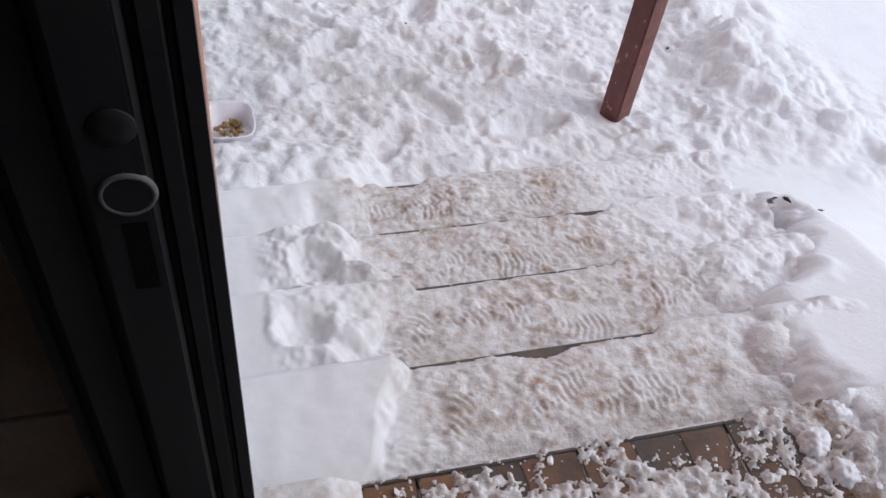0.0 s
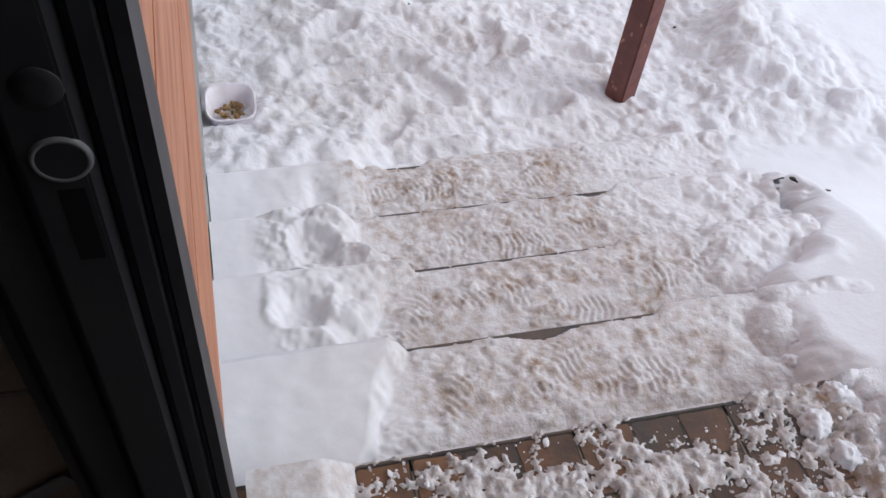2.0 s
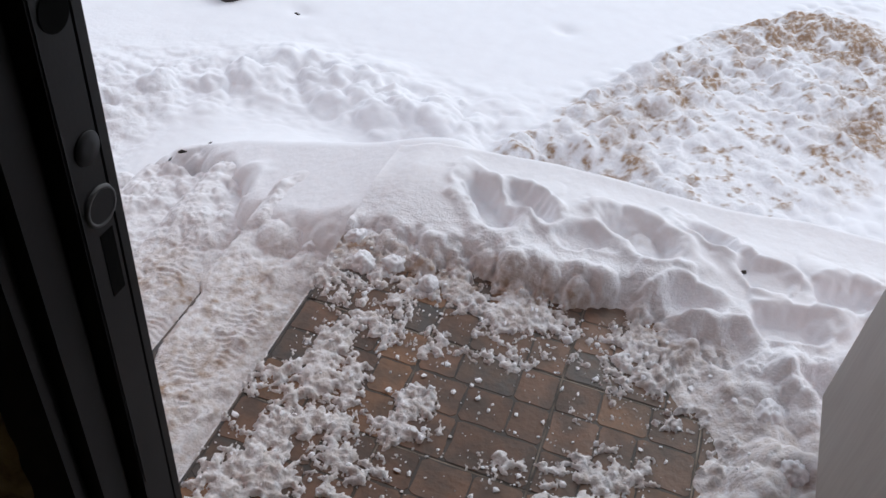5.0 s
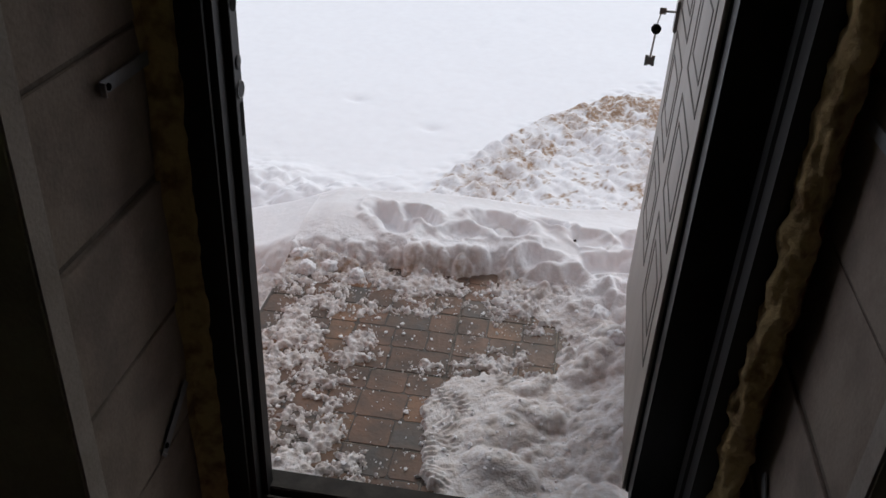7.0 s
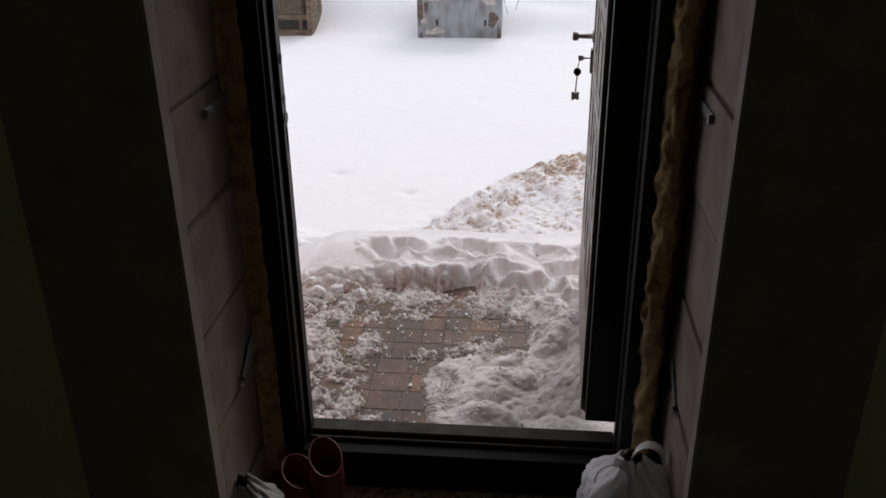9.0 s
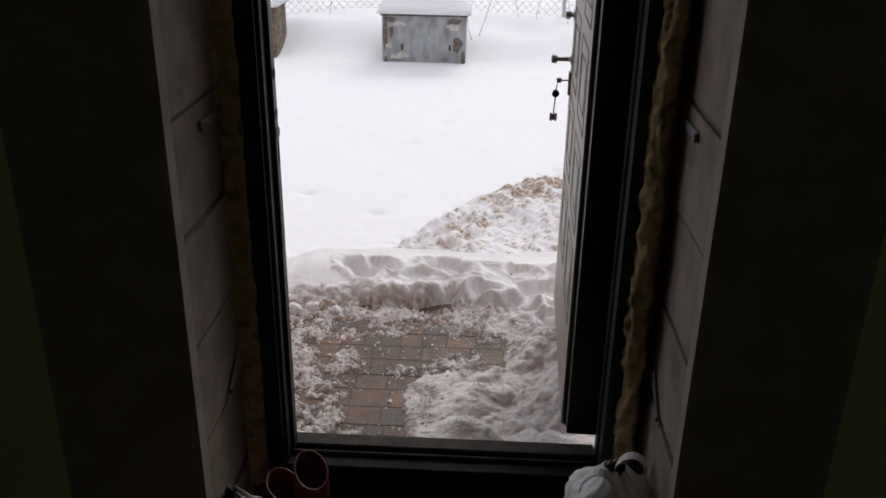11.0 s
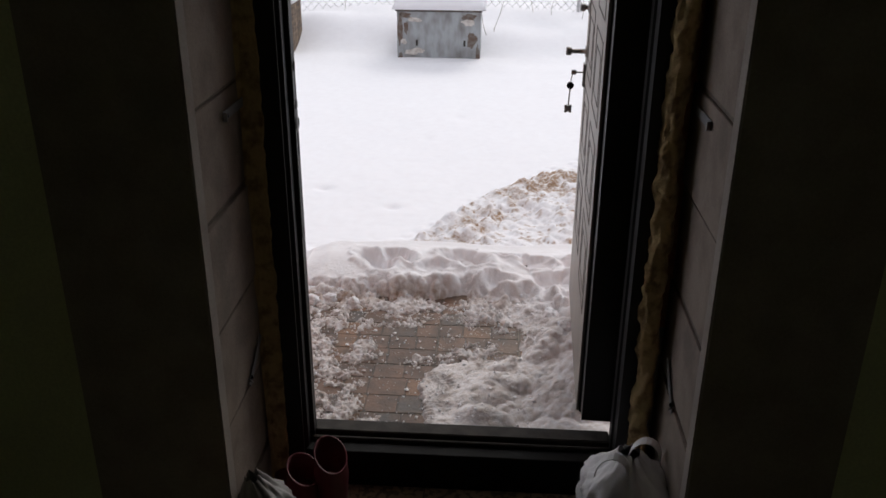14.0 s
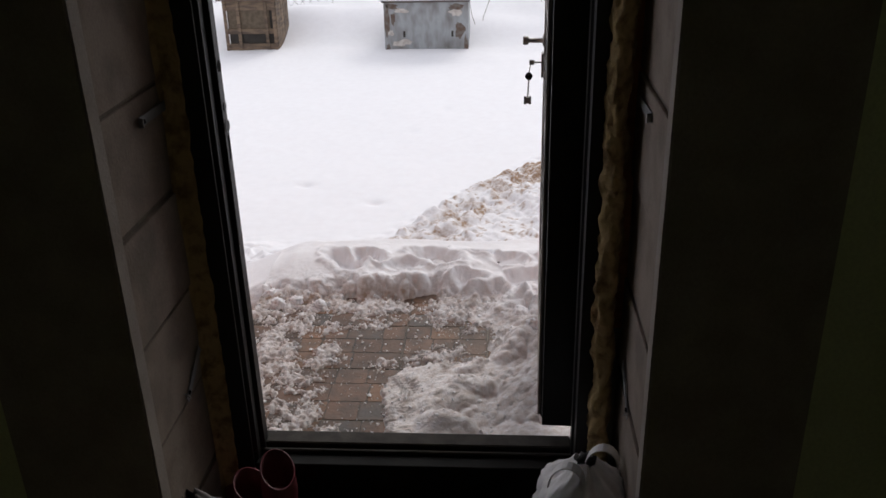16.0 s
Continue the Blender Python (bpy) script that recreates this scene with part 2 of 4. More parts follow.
def clods(X, Y, size, seed, fill=0.7):
    """Rounded lumps from 0 to 1, one in each cell, of uneven size."""
    u, v = X / size, Y / size
    i, j = np.floor(u).astype(np.int64), np.floor(v).astype(np.int64)
    best = np.zeros_like(u)
    for di in (-1, 0, 1):
        for dj in (-1, 0, 1):
            a, b = i + di, j + dj
            px, py = a + hashed(a, b, seed), b + hashed(a, b, seed + 5)
            r = 0.35 + 0.5 * hashed(a, b, seed + 9)
            on = hashed(a, b, seed + 13) < fill
            d2 = ((u - px) ** 2 + (v - py) ** 2) / r ** 2
            best = np.maximum(best, np.where(on, np.sqrt(np.clip(1 - d2, 0, 1)) * r / 0.85, 0))
    return best


def ease(a, b, x):
    t = np.clip((x - a) / (b - a), 0, 1)
    return t * t * (3 - 2 * t)


def dent(X, Y, x, y, length, width, turn, depth, rim=0.25, wall_from=0.68):
    """A footprint: an oval hollow with steep walls and a raised rim."""
    c, s = math.cos(radians(turn)), math.sin(radians(turn))
    u, v = ((X - x) * c + (Y - y) * s) / length, (-(X - x) * s + (Y - y) * c) / width
    d = np.sqrt(u * u + v * v)
    return -depth * (1 - ease(wall_from, 1.05, d)) + depth * rim * np.exp(-((d - 1.25) / 0.22) ** 2)


def sole(X, Y, x, y, turn, length=0.13, width=0.05, pitch=0.019, deep=0.004):
    """The tread of a boot pressed into packed snow: bent ribs across an oval."""
    c, s = math.cos(radians(turn)), math.sin(radians(turn))
    u, v = (X - x) * c + (Y - y) * s, -(X - x) * s + (Y - y) * c
    inside = 1 - ease(0.75, 1.0, np.sqrt((u / length) ** 2 + (v / width) ** 2))
    ribs = np.sin(2 * math.pi * (u + 0.35 * np.abs(v) + 0.012 * cloud(X, Y, 0.05, 15, 2)) / pitch)
    left = ease(0.40, 0.62, cloud(X, Y, 0.06, 16, 3))
    return inside * left * (deep * np.clip(1.6 * ribs, -1, 1) - 0.3 * deep)


def sheet(name, xs, ys, height, dirt_shade, keep=None, rough=None):
    """A mesh over the grid xs, ys. keep tells which corners stay."""
    X, Y = np.meshgrid(xs, ys)
    Z, D = height(X, Y), dirt_shade(X, Y)
    R = (rough(X, Y) if rough else 0.25) + 0 * X
    ny, nx = X.shape
    idx = np.arange(nx * ny).reshape(ny, nx)
    quads = np.stack([idx[:-1, :-1], idx[:-1, 1:], idx[1:, 1:], idx[1:, :-1]], -1).reshape(-1, 4)
    pts, D = np.stack([X, Y, Z], -1).reshape(-1, 3), (D + 0 * X).reshape(-1)
    R = R.reshape(-1)
    if keep is not None:
        ok = keep(X, Y, Z).reshape(-1)
        quads = quads[ok[quads].any(1)]
        used = np.unique(quads)
        back = np.full(len(pts), -1)
        back[used] = np.arange(len(used))
        quads, pts, D, R = back[quads], pts[used], D[used], R[used]
    me = bpy.data.meshes.new(name)
    me.vertices.add(len(pts))
    me.vertices.foreach_set("co", pts.astype(np.float32).ravel())
    me.loops.add(len(quads) * 4)
    me.loops.foreach_set("vertex_index", quads.astype(np.int32).ravel())
    me.polygons.add(len(quads))
    me.polygons.foreach_set("loop_start", np.arange(0, len(quads) * 4, 4, dtype=np.int32))
    me.update(calc_edges=True)
    me.polygons.foreach_set("use_smooth", np.ones(len(quads), dtype=bool))
    me.attributes.new("dirt_shade", "FLOAT", "POINT").data.foreach_set("value", np.clip(D, 0, 1).astype(np.float32))
    me.attributes.new("rough", "FLOAT", "POINT").data.foreach_set("value", np.clip(R, 0, 1).astype(np.float32))
    me.materials.append(SNOW)
    return me


# ---------------------------------------------------------------- plan
W = 0.86                      # clear width of the doorway
PAVE = -0.16                  # top of the porch paving
TREAD, RISE = 0.30, 0.125     # the steps that go down along the wall
EDGE = -0.30                  # head of the steps
FRONT = 1.65                  # outer edge of the porch
YARD = -0.70
FLOOR = -0.13


def crest(X):
    """Line at which the cleared paving meets the shovelled bank."""
    return 1.03 + 0.05 * np.sin(3.1 * X + 0.6) - 0.10 * ease(0.42, 0.75, X) + 0.04 * ease(-0.05, -0.3, X)


def heap_reach(X, Y):
    """From 0 in the middle of the dug-over heap to 1 at its edge."""
    u, v = (X - 0.68 - 0.27 * (Y - 3.3)) / 0.78, (Y - 3.3) / 1.20
    cut = ((X + 0.15) * 1.40 - (Y - 2.66) * 0.87) / 1.65
    main = np.sqrt(u * u + v * v) + 0.6 * ease(0.10, -0.24, cut)
    spill = np.sqrt(((X - 0.06) / 0.30) ** 2 + ((Y - 2.42) / 0.20) ** 2)
    return np.minimum(main, spill)


def yard_height(X, Y):
    z = YARD + 0.05 * (cloud(X, Y, 2.2, 3, 3) - 0.5) + 0.01 * (cloud(X, Y, 0.25, 4, 3) - 0.5)
    # trodden way along the wall and out into the yard
    line = 2.5 + 0.3 * np.clip(X + 0.8, -1.6, 1) + 0.12 * np.sin(4 * X) + 0.5 * np.clip(-2.4 - X, 0, 9)
    trod = ease(-1.35, -1.65, X) * ease(line + 0.1, line - 0.4, Y)
    plates = ease(0.36, 0.58, cloud(X, Y, 0.15, 21, 4, 0.6))
    z = z + trod * (0.03 * (cloud(X, Y, 0.4, 20, 2) - 0.5) + 0.017 * (plates - 0.5) + 0.026 * (cloud(X, Y, 0.055, 22, 4, 0.75) - 0.5)
                    + 0.024 * clods(X, Y, 0.075, 25, 0.28) * ease(0.42, 0.58, cloud(X, Y, 0.3, 27, 2)) + 0.012 * clods(X, Y, 0.03, 26, 0.3) - 0.02)
    for k in range(14):
        x, y = -1.7 - 1.9 * float(hashed(k, 7, 5)), 0.35 + 1.7 * float(hashed(k, 8, 5))
        z = z + trod * sole(X, Y, x, y, 180 * float(hashed(k, 9, 5)), 0.14, 0.055, 0.034, 0.006)
    for k in range(26):
        x, y = -1.75 - 2.6 * float(hashed(k, 1, 5)), 0.25 + 2.2 * float(hashed(k, 2, 5))
        z = z + trod * dent(X, Y, x, y, 0.13, 0.055, 180 * float(hashed(k, 3, 5)), 0.022 + 0.02 * float(hashed(k, 4, 5)), 0.3)
    for k in range(5):
        z = z + dent(X, Y, (-2.05, -2.3, -1.75, -2.5, -2.2)[k], (0.62, 0.45, 0.55, 0.8, 1.0)[k], 0.12, 0.05, 100 + 20 * k, 0.03, 0.3)
    # snow swept up against the lowest step
    z = z + 0.085 * ease(-1.95, -1.56, X + 0.1 * (cloud(X, Y, 0.2, 28, 2) - 0.5)) * ease(0.55, 0.38, Y + 0.2 * (cloud(X, Y, 0.15, 29, 3) - 0.5)) * ease(-1.3, -1.42, X)
    # thrown-up edge of the way
    ridge = np.exp(-((Y - line) / 0.26) ** 2) * ease(0.1, -0.6, X) * ease(-6, -3.5, X)
    z = z + ridge * (0.03 + 0.06 * clods(X, Y, 0.24, 31, 0.6) + 0.05 * clods(X, Y, 0.10, 33, 0.5) + 0.13 * (cloud(X, Y, 0.16, 32, 4, 0.65) - 0.42))
    # dug-over heap
    d = heap_reach(X, Y) + 0.25 * (cloud(X, Y, 0.4, 41, 3) - 0.5)
    heap = 1 - ease(0.72, 1.08, d)
    calm = 1 - 0.75 * np.exp(-(((X - 0.72) / 0.3) ** 2 + ((Y - 2.75) / 0.38) ** 2))
    z = z + heap * (0.01 + 0.05 * cloud(X, Y, 0.5, 42, 2) + calm * (0.032 * clods(X, Y, 0.12, 43, 0.45) + 0.026 * clods(X, Y, 0.055, 44, 0.55) + 0.042 * (cloud(X, Y, 0.06, 45, 4, 0.75) - 0.5)))
    z = z + 0.02 * clods(X, Y, 0.06, 46, 0.25) * ease(1.5, 0.9, heap_reach(X, Y))
    z = z - 0.14 * np.exp(-(((X - 0.12) / 0.22) ** 2 + ((Y - 2.35) / 0.16) ** 2))
    for k, (x, y) in enumerate(((-0.2, 3.56), (-1.4, 3.1), (-0.75, 3.9), (-0.1, 5.2), (0.15, 5.9))):
        z = z - 0.022 * np.exp(-(((X - x) / 0.06) ** 2 + ((Y - y) / 0.05) ** 2))
    # drifts along the fence
    far = ease(8.7, 9.7, Y) * (0.06 + 0.40 * cloud(X, Y, 1.2, 51, 2)) + 0.10 * np.exp(-((Y - 8.1) / 0.4) ** 2) * (cloud(X, Y, 1.1, 53, 2) - 0.4)
    z = z + far
    # bank that leans on the porch
    side = ease(FRONT + 0.6, FRONT + 0.02, Y) * ease(-1.5, -0.7, X)
    side = side * ease(FRONT - 0.3, FRONT - 0.05, Y)
    z = z - 0.25 * ease(-1.5, -1.4, X) * ease(FRONT - 0.1, FRONT - 0.3, Y)
    z = z + side * 0.24 * (0.8 + 0.4 * cloud(X, Y, 0.3, 61, 3))
    return z


def yard_dirt(X, Y):
    d = heap_reach(X, Y)
    heap = 1 - ease(0.82, 1.05, d)
    rim = (1.5 * np.exp(-(((X - 0.95) / 0.36) ** 2 + ((Y - 4.02) / 0.28) ** 2)) + 1.2 * np.exp(-(((X - 0.26) / 0.10) ** 2 + ((Y - 2.46) / 0.11) ** 2))
           + 0.75 * np.exp(-(((X - 1.20) / 0.14) ** 2 + ((Y - 3.0) / 0.8) ** 2)) + 0.65 * np.exp(-(((X - 0.20 - 0.5 * (Y - 2.8)) / 0.13) ** 2 + ((Y - 3.1) / 0.6) ** 2)))
    patch = ease(0.40, 0.58, cloud(X, Y, 0.11, 72, 4, 0.65))
    specks = ease(0.60, 0.68, cloud(X, Y, 0.045, 75, 3, 0.7))
    trod = ease(-1.4, -1.7, X) * ease(2.4, 1.8, Y)
    grit = ease(0.66, 0.72, cloud(X, Y, 0.04, 78, 3, 0.7))
    return heap * (0.06 + 0.75 * specks + 1.2 * np.clip(rim, 0, 1) * patch) + trod * (0.05 + 0.10 * ease(0.52, 0.66, cloud(X, Y, 0.3, 73, 4)) + 0.22 * grit)


def bank_share(X, Y):
    """0 on the cleared paving, 1 on the bank; its foot is scalloped."""
    lobes = 0.05 * clods(X, Y * 0.7, 0.09, 81, 0.8) + 0.03 * clods(X, Y, 0.045, 83, 0.6) + 0.02 * (cloud(X, Y, 0.05, 82, 3) - 0.5)
    return ease(crest(X) - 0.02, crest(X) + 0.10, Y + lobes - 0.03)


def heap_share(X, Y):
    """0 on the paving, 1 on the lumpy snow pushed towards the door leaf."""
    right = 0.30 + 0.26 * ease(0.42, 0.74, Y) - 0.10 * ease(0.80, 1.0, Y)
    return ease(right - 0.02, right + 0.20, X + 0.10 * (cloud(X, Y, 0.14, 82, 3) - 0.5))


PRINTS = ((0.00, 1.31, 0.125, 0.060, 126, 0.060), (0.10, 1.34, 0.10, 0.045, 140, 0.045), (0.40, 1.335, 0.12, 0.065, -18, 0.060), (0.57, 1.44, 0.09, 0.045, -30, 0.050),
          (0.53, 1.16, 0.09, 0.045, 12, 0.040), (0.625, 1.085, 0.068, 0.050, 15, 0.060), (0.76, 1.18, 0.085, 0.05, 20, 0.045), (0.26, 1.26, 0.07, 0.04, 20, 0.028),
          (0.70, 1.33, 0.09, 0.05, -35, 0.040), (0.90, 1.32, 0.12, 0.06, 15, 0.050), (1.05, 1.05, 0.14, 0.07, 50, 0.05), (0.84, 1.02, 0.07, 0.05, 0, 0.03))
CRUSTS = ((-0.20, 0.93, 0.07, 0.035, 0.17), (-0.12, 0.86, 0.10, 0.030, 0.15), (-0.18, 0.76, 0.05, 0.05, 0.17), (-0.17, 0.65, 0.05, 0.04, 0.17), (0.04, 0.70, 0.05, 0.06, 0.19),
          (0.03, 0.84, 0.05, 0.06, 0.20), (0.20, 0.86, 0.08, 0.04, 0.17), (0.05, 0.52, 0.05, 0.025, 0.13), (0.24, 0.62, 0.06, 0.025, 0.16), (0.43, 0.67, 0.08, 0.04, 0.20),
          (0.36, 0.95, 0.12, 0.05, 0.20), (-0.23, 0.40, 0.07, 0.10, 0.16), (0.00, 0.30, 0.12, 0.09, 0.18), (0.02, 0.15, 0.13, 0.07, 0.22), (-0.08, 0.50, 0.06, 0.03, 0.11), (0.13, 0.99, 0.08, 0.03, 0.12))


def porch_height(X, Y):
    """Snow over the paving; below the paving's top where it is bare."""
    bank, heap = bank_share(X, Y), heap_share(X, Y)
    s = -0.02 + bank * (0.074 + 0.030 * ease(1.12, 1.40, Y))
    s = np.maximum(s, -0.02 + (0.055 + 0.035 * ease(0.5, 0.9, X)) * heap)
    # scalloped face of the bank
    face = bank * (1 - ease(crest(X) + 0.07, crest(X) + 0.16, Y))
    s = s + face * (0.030 * clods(X, Y * 0.7, 0.09, 81, 0.8) + 0.014 * clods(X, Y, 0.045, 83, 0.6) - 0.012 + 0.010 * (cloud(X, Y, 0.03, 80, 3, 0.6) - 0.5))
    # soft lumps between the bank and the leaf
    lumpy = heap * (1 - ease(1.0, 1.2, Y)) * ease(0.10, 0.24, Y)
    s = s + lumpy * (0.055 * clods(X, Y, 0.17, 85, 0.6) + 0.030 * clods(X, Y, 0.085, 86, 0.6) + 0.012 * clods(X, Y, 0.04, 79, 0.5) + 0.022 * (cloud(X, Y, 0.06, 87, 4, 0.6) - 0.5) - 0.022)
    # packed part before the threshold, with the tread of boots in it
    reach = ease(0.16, 0.36, X - 0.25 * (0.45 - Y)) * ease(0.70, 0.54, X) * ease(0.02, 0.16, Y) * ease(0.74, 0.50, Y + 0.4 * np.clip(0.45 - X, 0, 1))
    packed = ease(0.42, 0.58, reach + 0.75 * (cloud(X, Y, 0.11, 88, 5, 0.75) - 0.5))
    flat = 0.006 + 0.016 * cloud(X, Y, 0.09, 89, 4, 0.6) + 0.010 * clods(X, Y, 0.05, 77, 0.35)
    for x, y, turn in ((0.36, 0.40, 128), (0.45, 0.52, 140), (0.43, 0.27, 110), (0.33, 0.22, 95), (0.52, 0.36, 130), (0.30, 0.47, 150), (0.50, 0.62, 120)):
        flat = flat + sole(X, Y, x, y, turn, 0.14, 0.07, 0.0165, 0.0036)
    s = s * (1 - packed) + packed * np.maximum(flat, s * 0.8)
    # crusts and flakes left on the paving
    bare = (1 - bank) * (1 - heap) * (1 - packed)
    cover = 0.365 + 0.09 * np.exp(-((Y - crest(X) + 0.04) / 0.05) ** 2) + 0.02 * ease(0.1, -0.2, X) - 0.04 * ease(-0.25, -0.29, X)
    for x, y, u, v, h in CRUSTS:
        cover = cover + 0.62 * h * np.exp(-(((X - x) / u) ** 2 + ((Y - y) / v) ** 2))
    ragged = 1 - 2 * np.abs(cloud(X, Y, 0.05, 91, 4, 0.8) - 0.5)
    crumb = 0.36 * cloud(X, Y, 0.16, 90, 3) + 0.40 * cloud(X, Y, 0.036, 93, 4, 0.9) + 0.24 * ragged + cover - 1.0
    top = 0.005 * ease(0.0, 0.04, crumb) + 0.009 * ease(0.04, 0.16, crumb) + np.where(crumb > 0, 0.010 * (cloud(X, Y, 0.016, 92, 3, 0.7) - 0.40), 0)
    s = s + bare * np.where(crumb > 0, 0.0205 + top, np.clip(0.02 + 0.5 * crumb, -0.004, 0.02))
    # prints in the bank
    U, V = X + 0.085 * (cloud(X, Y, 0.13, 11, 4, 0.6) - 0.5), Y + 0.085 * (cloud(X, Y, 0.13, 12, 4, 0.6) - 0.5)
    uneven = 0.45 + 0.9 * cloud(X, Y, 0.11, 13, 3)
    for x, y, l, w, turn, dep in PRINTS:
        s = s + bank * uneven * dent(U, V, x, y, l, w, turn, dep, 0.22, 0.5)
    trampled = ease(FRONT - 0.12, FRONT - 0.30, Y)
    s = s + bank * (0.006 * (cloud(X, Y, 0.1, 95, 4) - 0.5) + trampled * ease(0.0, 0.3, X) * (0.030 * (cloud(X, Y, 0.16, 96, 3) - 0.5) + 0.022 * clods(X, Y, 0.08, 94, 0.45)))
    s = np.where((bank > 0.7) & (Y > 1.0), 0.012 + 0.5 * (s - 0.012 + np.sqrt((s - 0.012) ** 2 + 0.0004)), s)
    # smooth strip at the wall by the hinge side
    s = np.where((X > 0.6) & (Y < 0.3), np.maximum(s, 0.045 * ease(0.62, 0.72, X) * ease(0.30, 0.18, Y) - 0.01), s)
    # smooth pad in the corner by the wall, and a low end towards the steps
    s = np.maximum(s, 0.045 * ease(-0.02, -0.12, X + 0.08 * (cloud(X, Y, 0.1, 14, 2) - 0.5)) * ease(0.19, 0.11, Y) - 0.005)
    s = s - 0.03 * ease(-0.20, -0.30, X) * bank - 0.035 * ease(1.30, 1.52, Y) * ease(0.1, 0.6, X)
    # bank slopes away past the outer edge
    lip = 1.50 + 0.14 * np.clip(X, -0.3, 0.8) + 0.03 * (cloud(X, Y, 0.3, 97, 2) - 0.5)
    s = s - 0.62 * ease(lip + 0.02, lip + 0.36, Y) - 0.02 * ease(lip - 0.2, lip, Y)
    return PAVE + s


def porch_dirt_shade(X, Y):
    # Bank's face: brown from soil, and from the shade in its hollows painted in.
    face = np.exp(-((Y - crest(X) - 0.02) / 0.045) ** 2) * ease(0.75, 0.45, X)
    sand = 0.35 * np.exp(-(((X - 0.03) / 0.12) ** 2 + ((Y - 0.12) / 0.08) ** 2)) * ease(0.45, 0.6, cloud(X, Y, 0.08, 98, 3))
    low = 0.05 + 0.33 * ease(crest(X) + 0.08, crest(X) - 0.08, Y)
    # First mark is yellow soil; the second paints shade on a print's far wall.
    pr = 0.45 * np.exp(-(((X - 0.63) / 0.05) ** 2 + ((Y - 1.08) / 0.035) ** 2)) + 0.18 * np.exp(-(((X - 0.40) / 0.10) ** 2 + ((Y - 1.37) / 0.03) ** 2))
    return 0.50 * face * (0.35 + cloud(X, Y, 0.09, 99, 3)) + sand + low + pr


def stairs_down(X):
    """The fall of the steps, softened by the snow on them."""
    return RISE * sum(ease(EDGE - TREAD * k + 0.14, EDGE - TREAD * k - 0.26, X) for k in range(4))


def drift_height(X, Y):
    """Smooth drift that buries the outer ends of the steps and runs down to the yard."""
    start = 1.08 + 0.50 * ease(-0.45, -1.15, X) + 0.06 * (cloud(X, Y, 0.09, 101, 4, 0.6) - 0.5)
    up = ease(start - 0.04, start + 0.14, Y)
    d = PAVE - stairs_down(X) - 0.06 + 0.122 * up - 0.03 * ease(-0.75, -1.3, X)
    d = d + np.exp(-((Y - start - 0.05) / 0.06) ** 2) * (0.034 * clods(X, Y, 0.09, 102, 0.6) + 0.035 * (cloud(X, Y, 0.05, 104, 4, 0.6) - 0.4))
    d = d + 0.012 * (cloud(X, Y, 0.5, 103, 2) - 0.5) + dent(X + 0.08 * (cloud(X, Y, 0.12, 105, 3) - 0.5), Y, -0.79, 1.34, 0.115, 0.062, 60, 0.05, 0.25, 0.5)
    d = d - 0.12 * ease(-0.16, 0.08, X) - 0.16 * ease(-1.15, -1.5, X)
    lip = 1.52 + 0.14 * ease(-0.3, -1.2, X)
    return d - 0.55 * ease(lip, lip + 0.5, Y)


def yard_rough(X, Y):
    return 0.06 + 0.5 * (1 - ease(0.8, 1.05, heap_reach(X, Y))) + 0.5 * ease(-1.35, -1.65, X) * ease(3.0, 2.0, Y)


def porch_rough(X, Y):
    return 0.60 - 0.44 * ease(crest(X) + 0.1, crest(X) + 0.3, Y) - 0.3 * ease(0.62, 0.72, X) * ease(0.3, 0.2, Y) - 0.4 * ease(0.0, -0.12, X) * ease(0.2, 0.12, Y)


def step_rough(X, Y):
    return 0.05 + 0.5 * ease(0.26, 0.40, Y) * ease(1.4, 1.1, Y)


# ---------------------------------------------------------------- ground and porch
def spaced(*runs):
    out = []
    for a, b, step in runs:
        out += list(np.arange(a, b - 1e-9, step))
    return np.array(out)


gx = spaced((-400, -60, 40), (-60, -12, 4), (-12, -4.2, 0.15), (-4.2, -3.2, 0.0135), (-3.2, -1.3, 0.009), (-1.3, 2.2, 0.0135), (2.2, 10, 0.15), (10, 60, 5), (60, 401, 40))
gy = spaced((-30, -1, 4), (-1, -0.1, 0.1), (-0.1, 2.5, 0.009), (2.5, 4.9, 0.0125), (4.9, 12, 0.07), (12, 40, 1.5), (40, 401, 40))
ground = tagged(new("ground", sheet("ground", gx, gy, yard_height, yard_dirt, None, yard_rough)), "snow-covered yard, trodden near the steps, smooth farther out", "ground", kind="structure")

porch = thing("porch", "paved porch slab with stone-patterned slabs under patchy snow", "porch", kind="structure")
part("slab", box(EDGE + 0.006, 1.75, -0.06, FRONT - 0.22, YARD - 0.2, PAVE - 0.0020), TILE_JOINT, porch)

snow_bank = tagged(new("snow_bank", sheet("snow_bank", np.arange(EDGE - 0.004, 1.8, 0.0045), np.arange(-0.005, 2.25, 0.0045), porch_height, porch_dirt_shade,
                       lambda X, Y, Z: ((Z > PAVE - 0.012) | (Y > FRONT - 0.03)) & (Z > yard_height(X, Y) - 0.03), porch_rough)),
                   "shovelled snow bank with footprints and crumbs on the paving", "snow", kind="stuff")


SOLES = (((-0.47, 0.39, 150), (-0.50, 0.63, 120), (-0.44, 0.80, 95)), ((-0.73, 0.36, 140), (-0.77, 0.58, 105), (-0.70, 0.84, 80), (-0.78, 1.05, 100)),
         ((-1.05, 0.52, 110), (-1.02, 0.74, 90), (-1.08, 0.96, 120)), ((-1.38, 0.62, 100), (-1.36, 0.48, 80), (-1.40, 0.95, 110)))


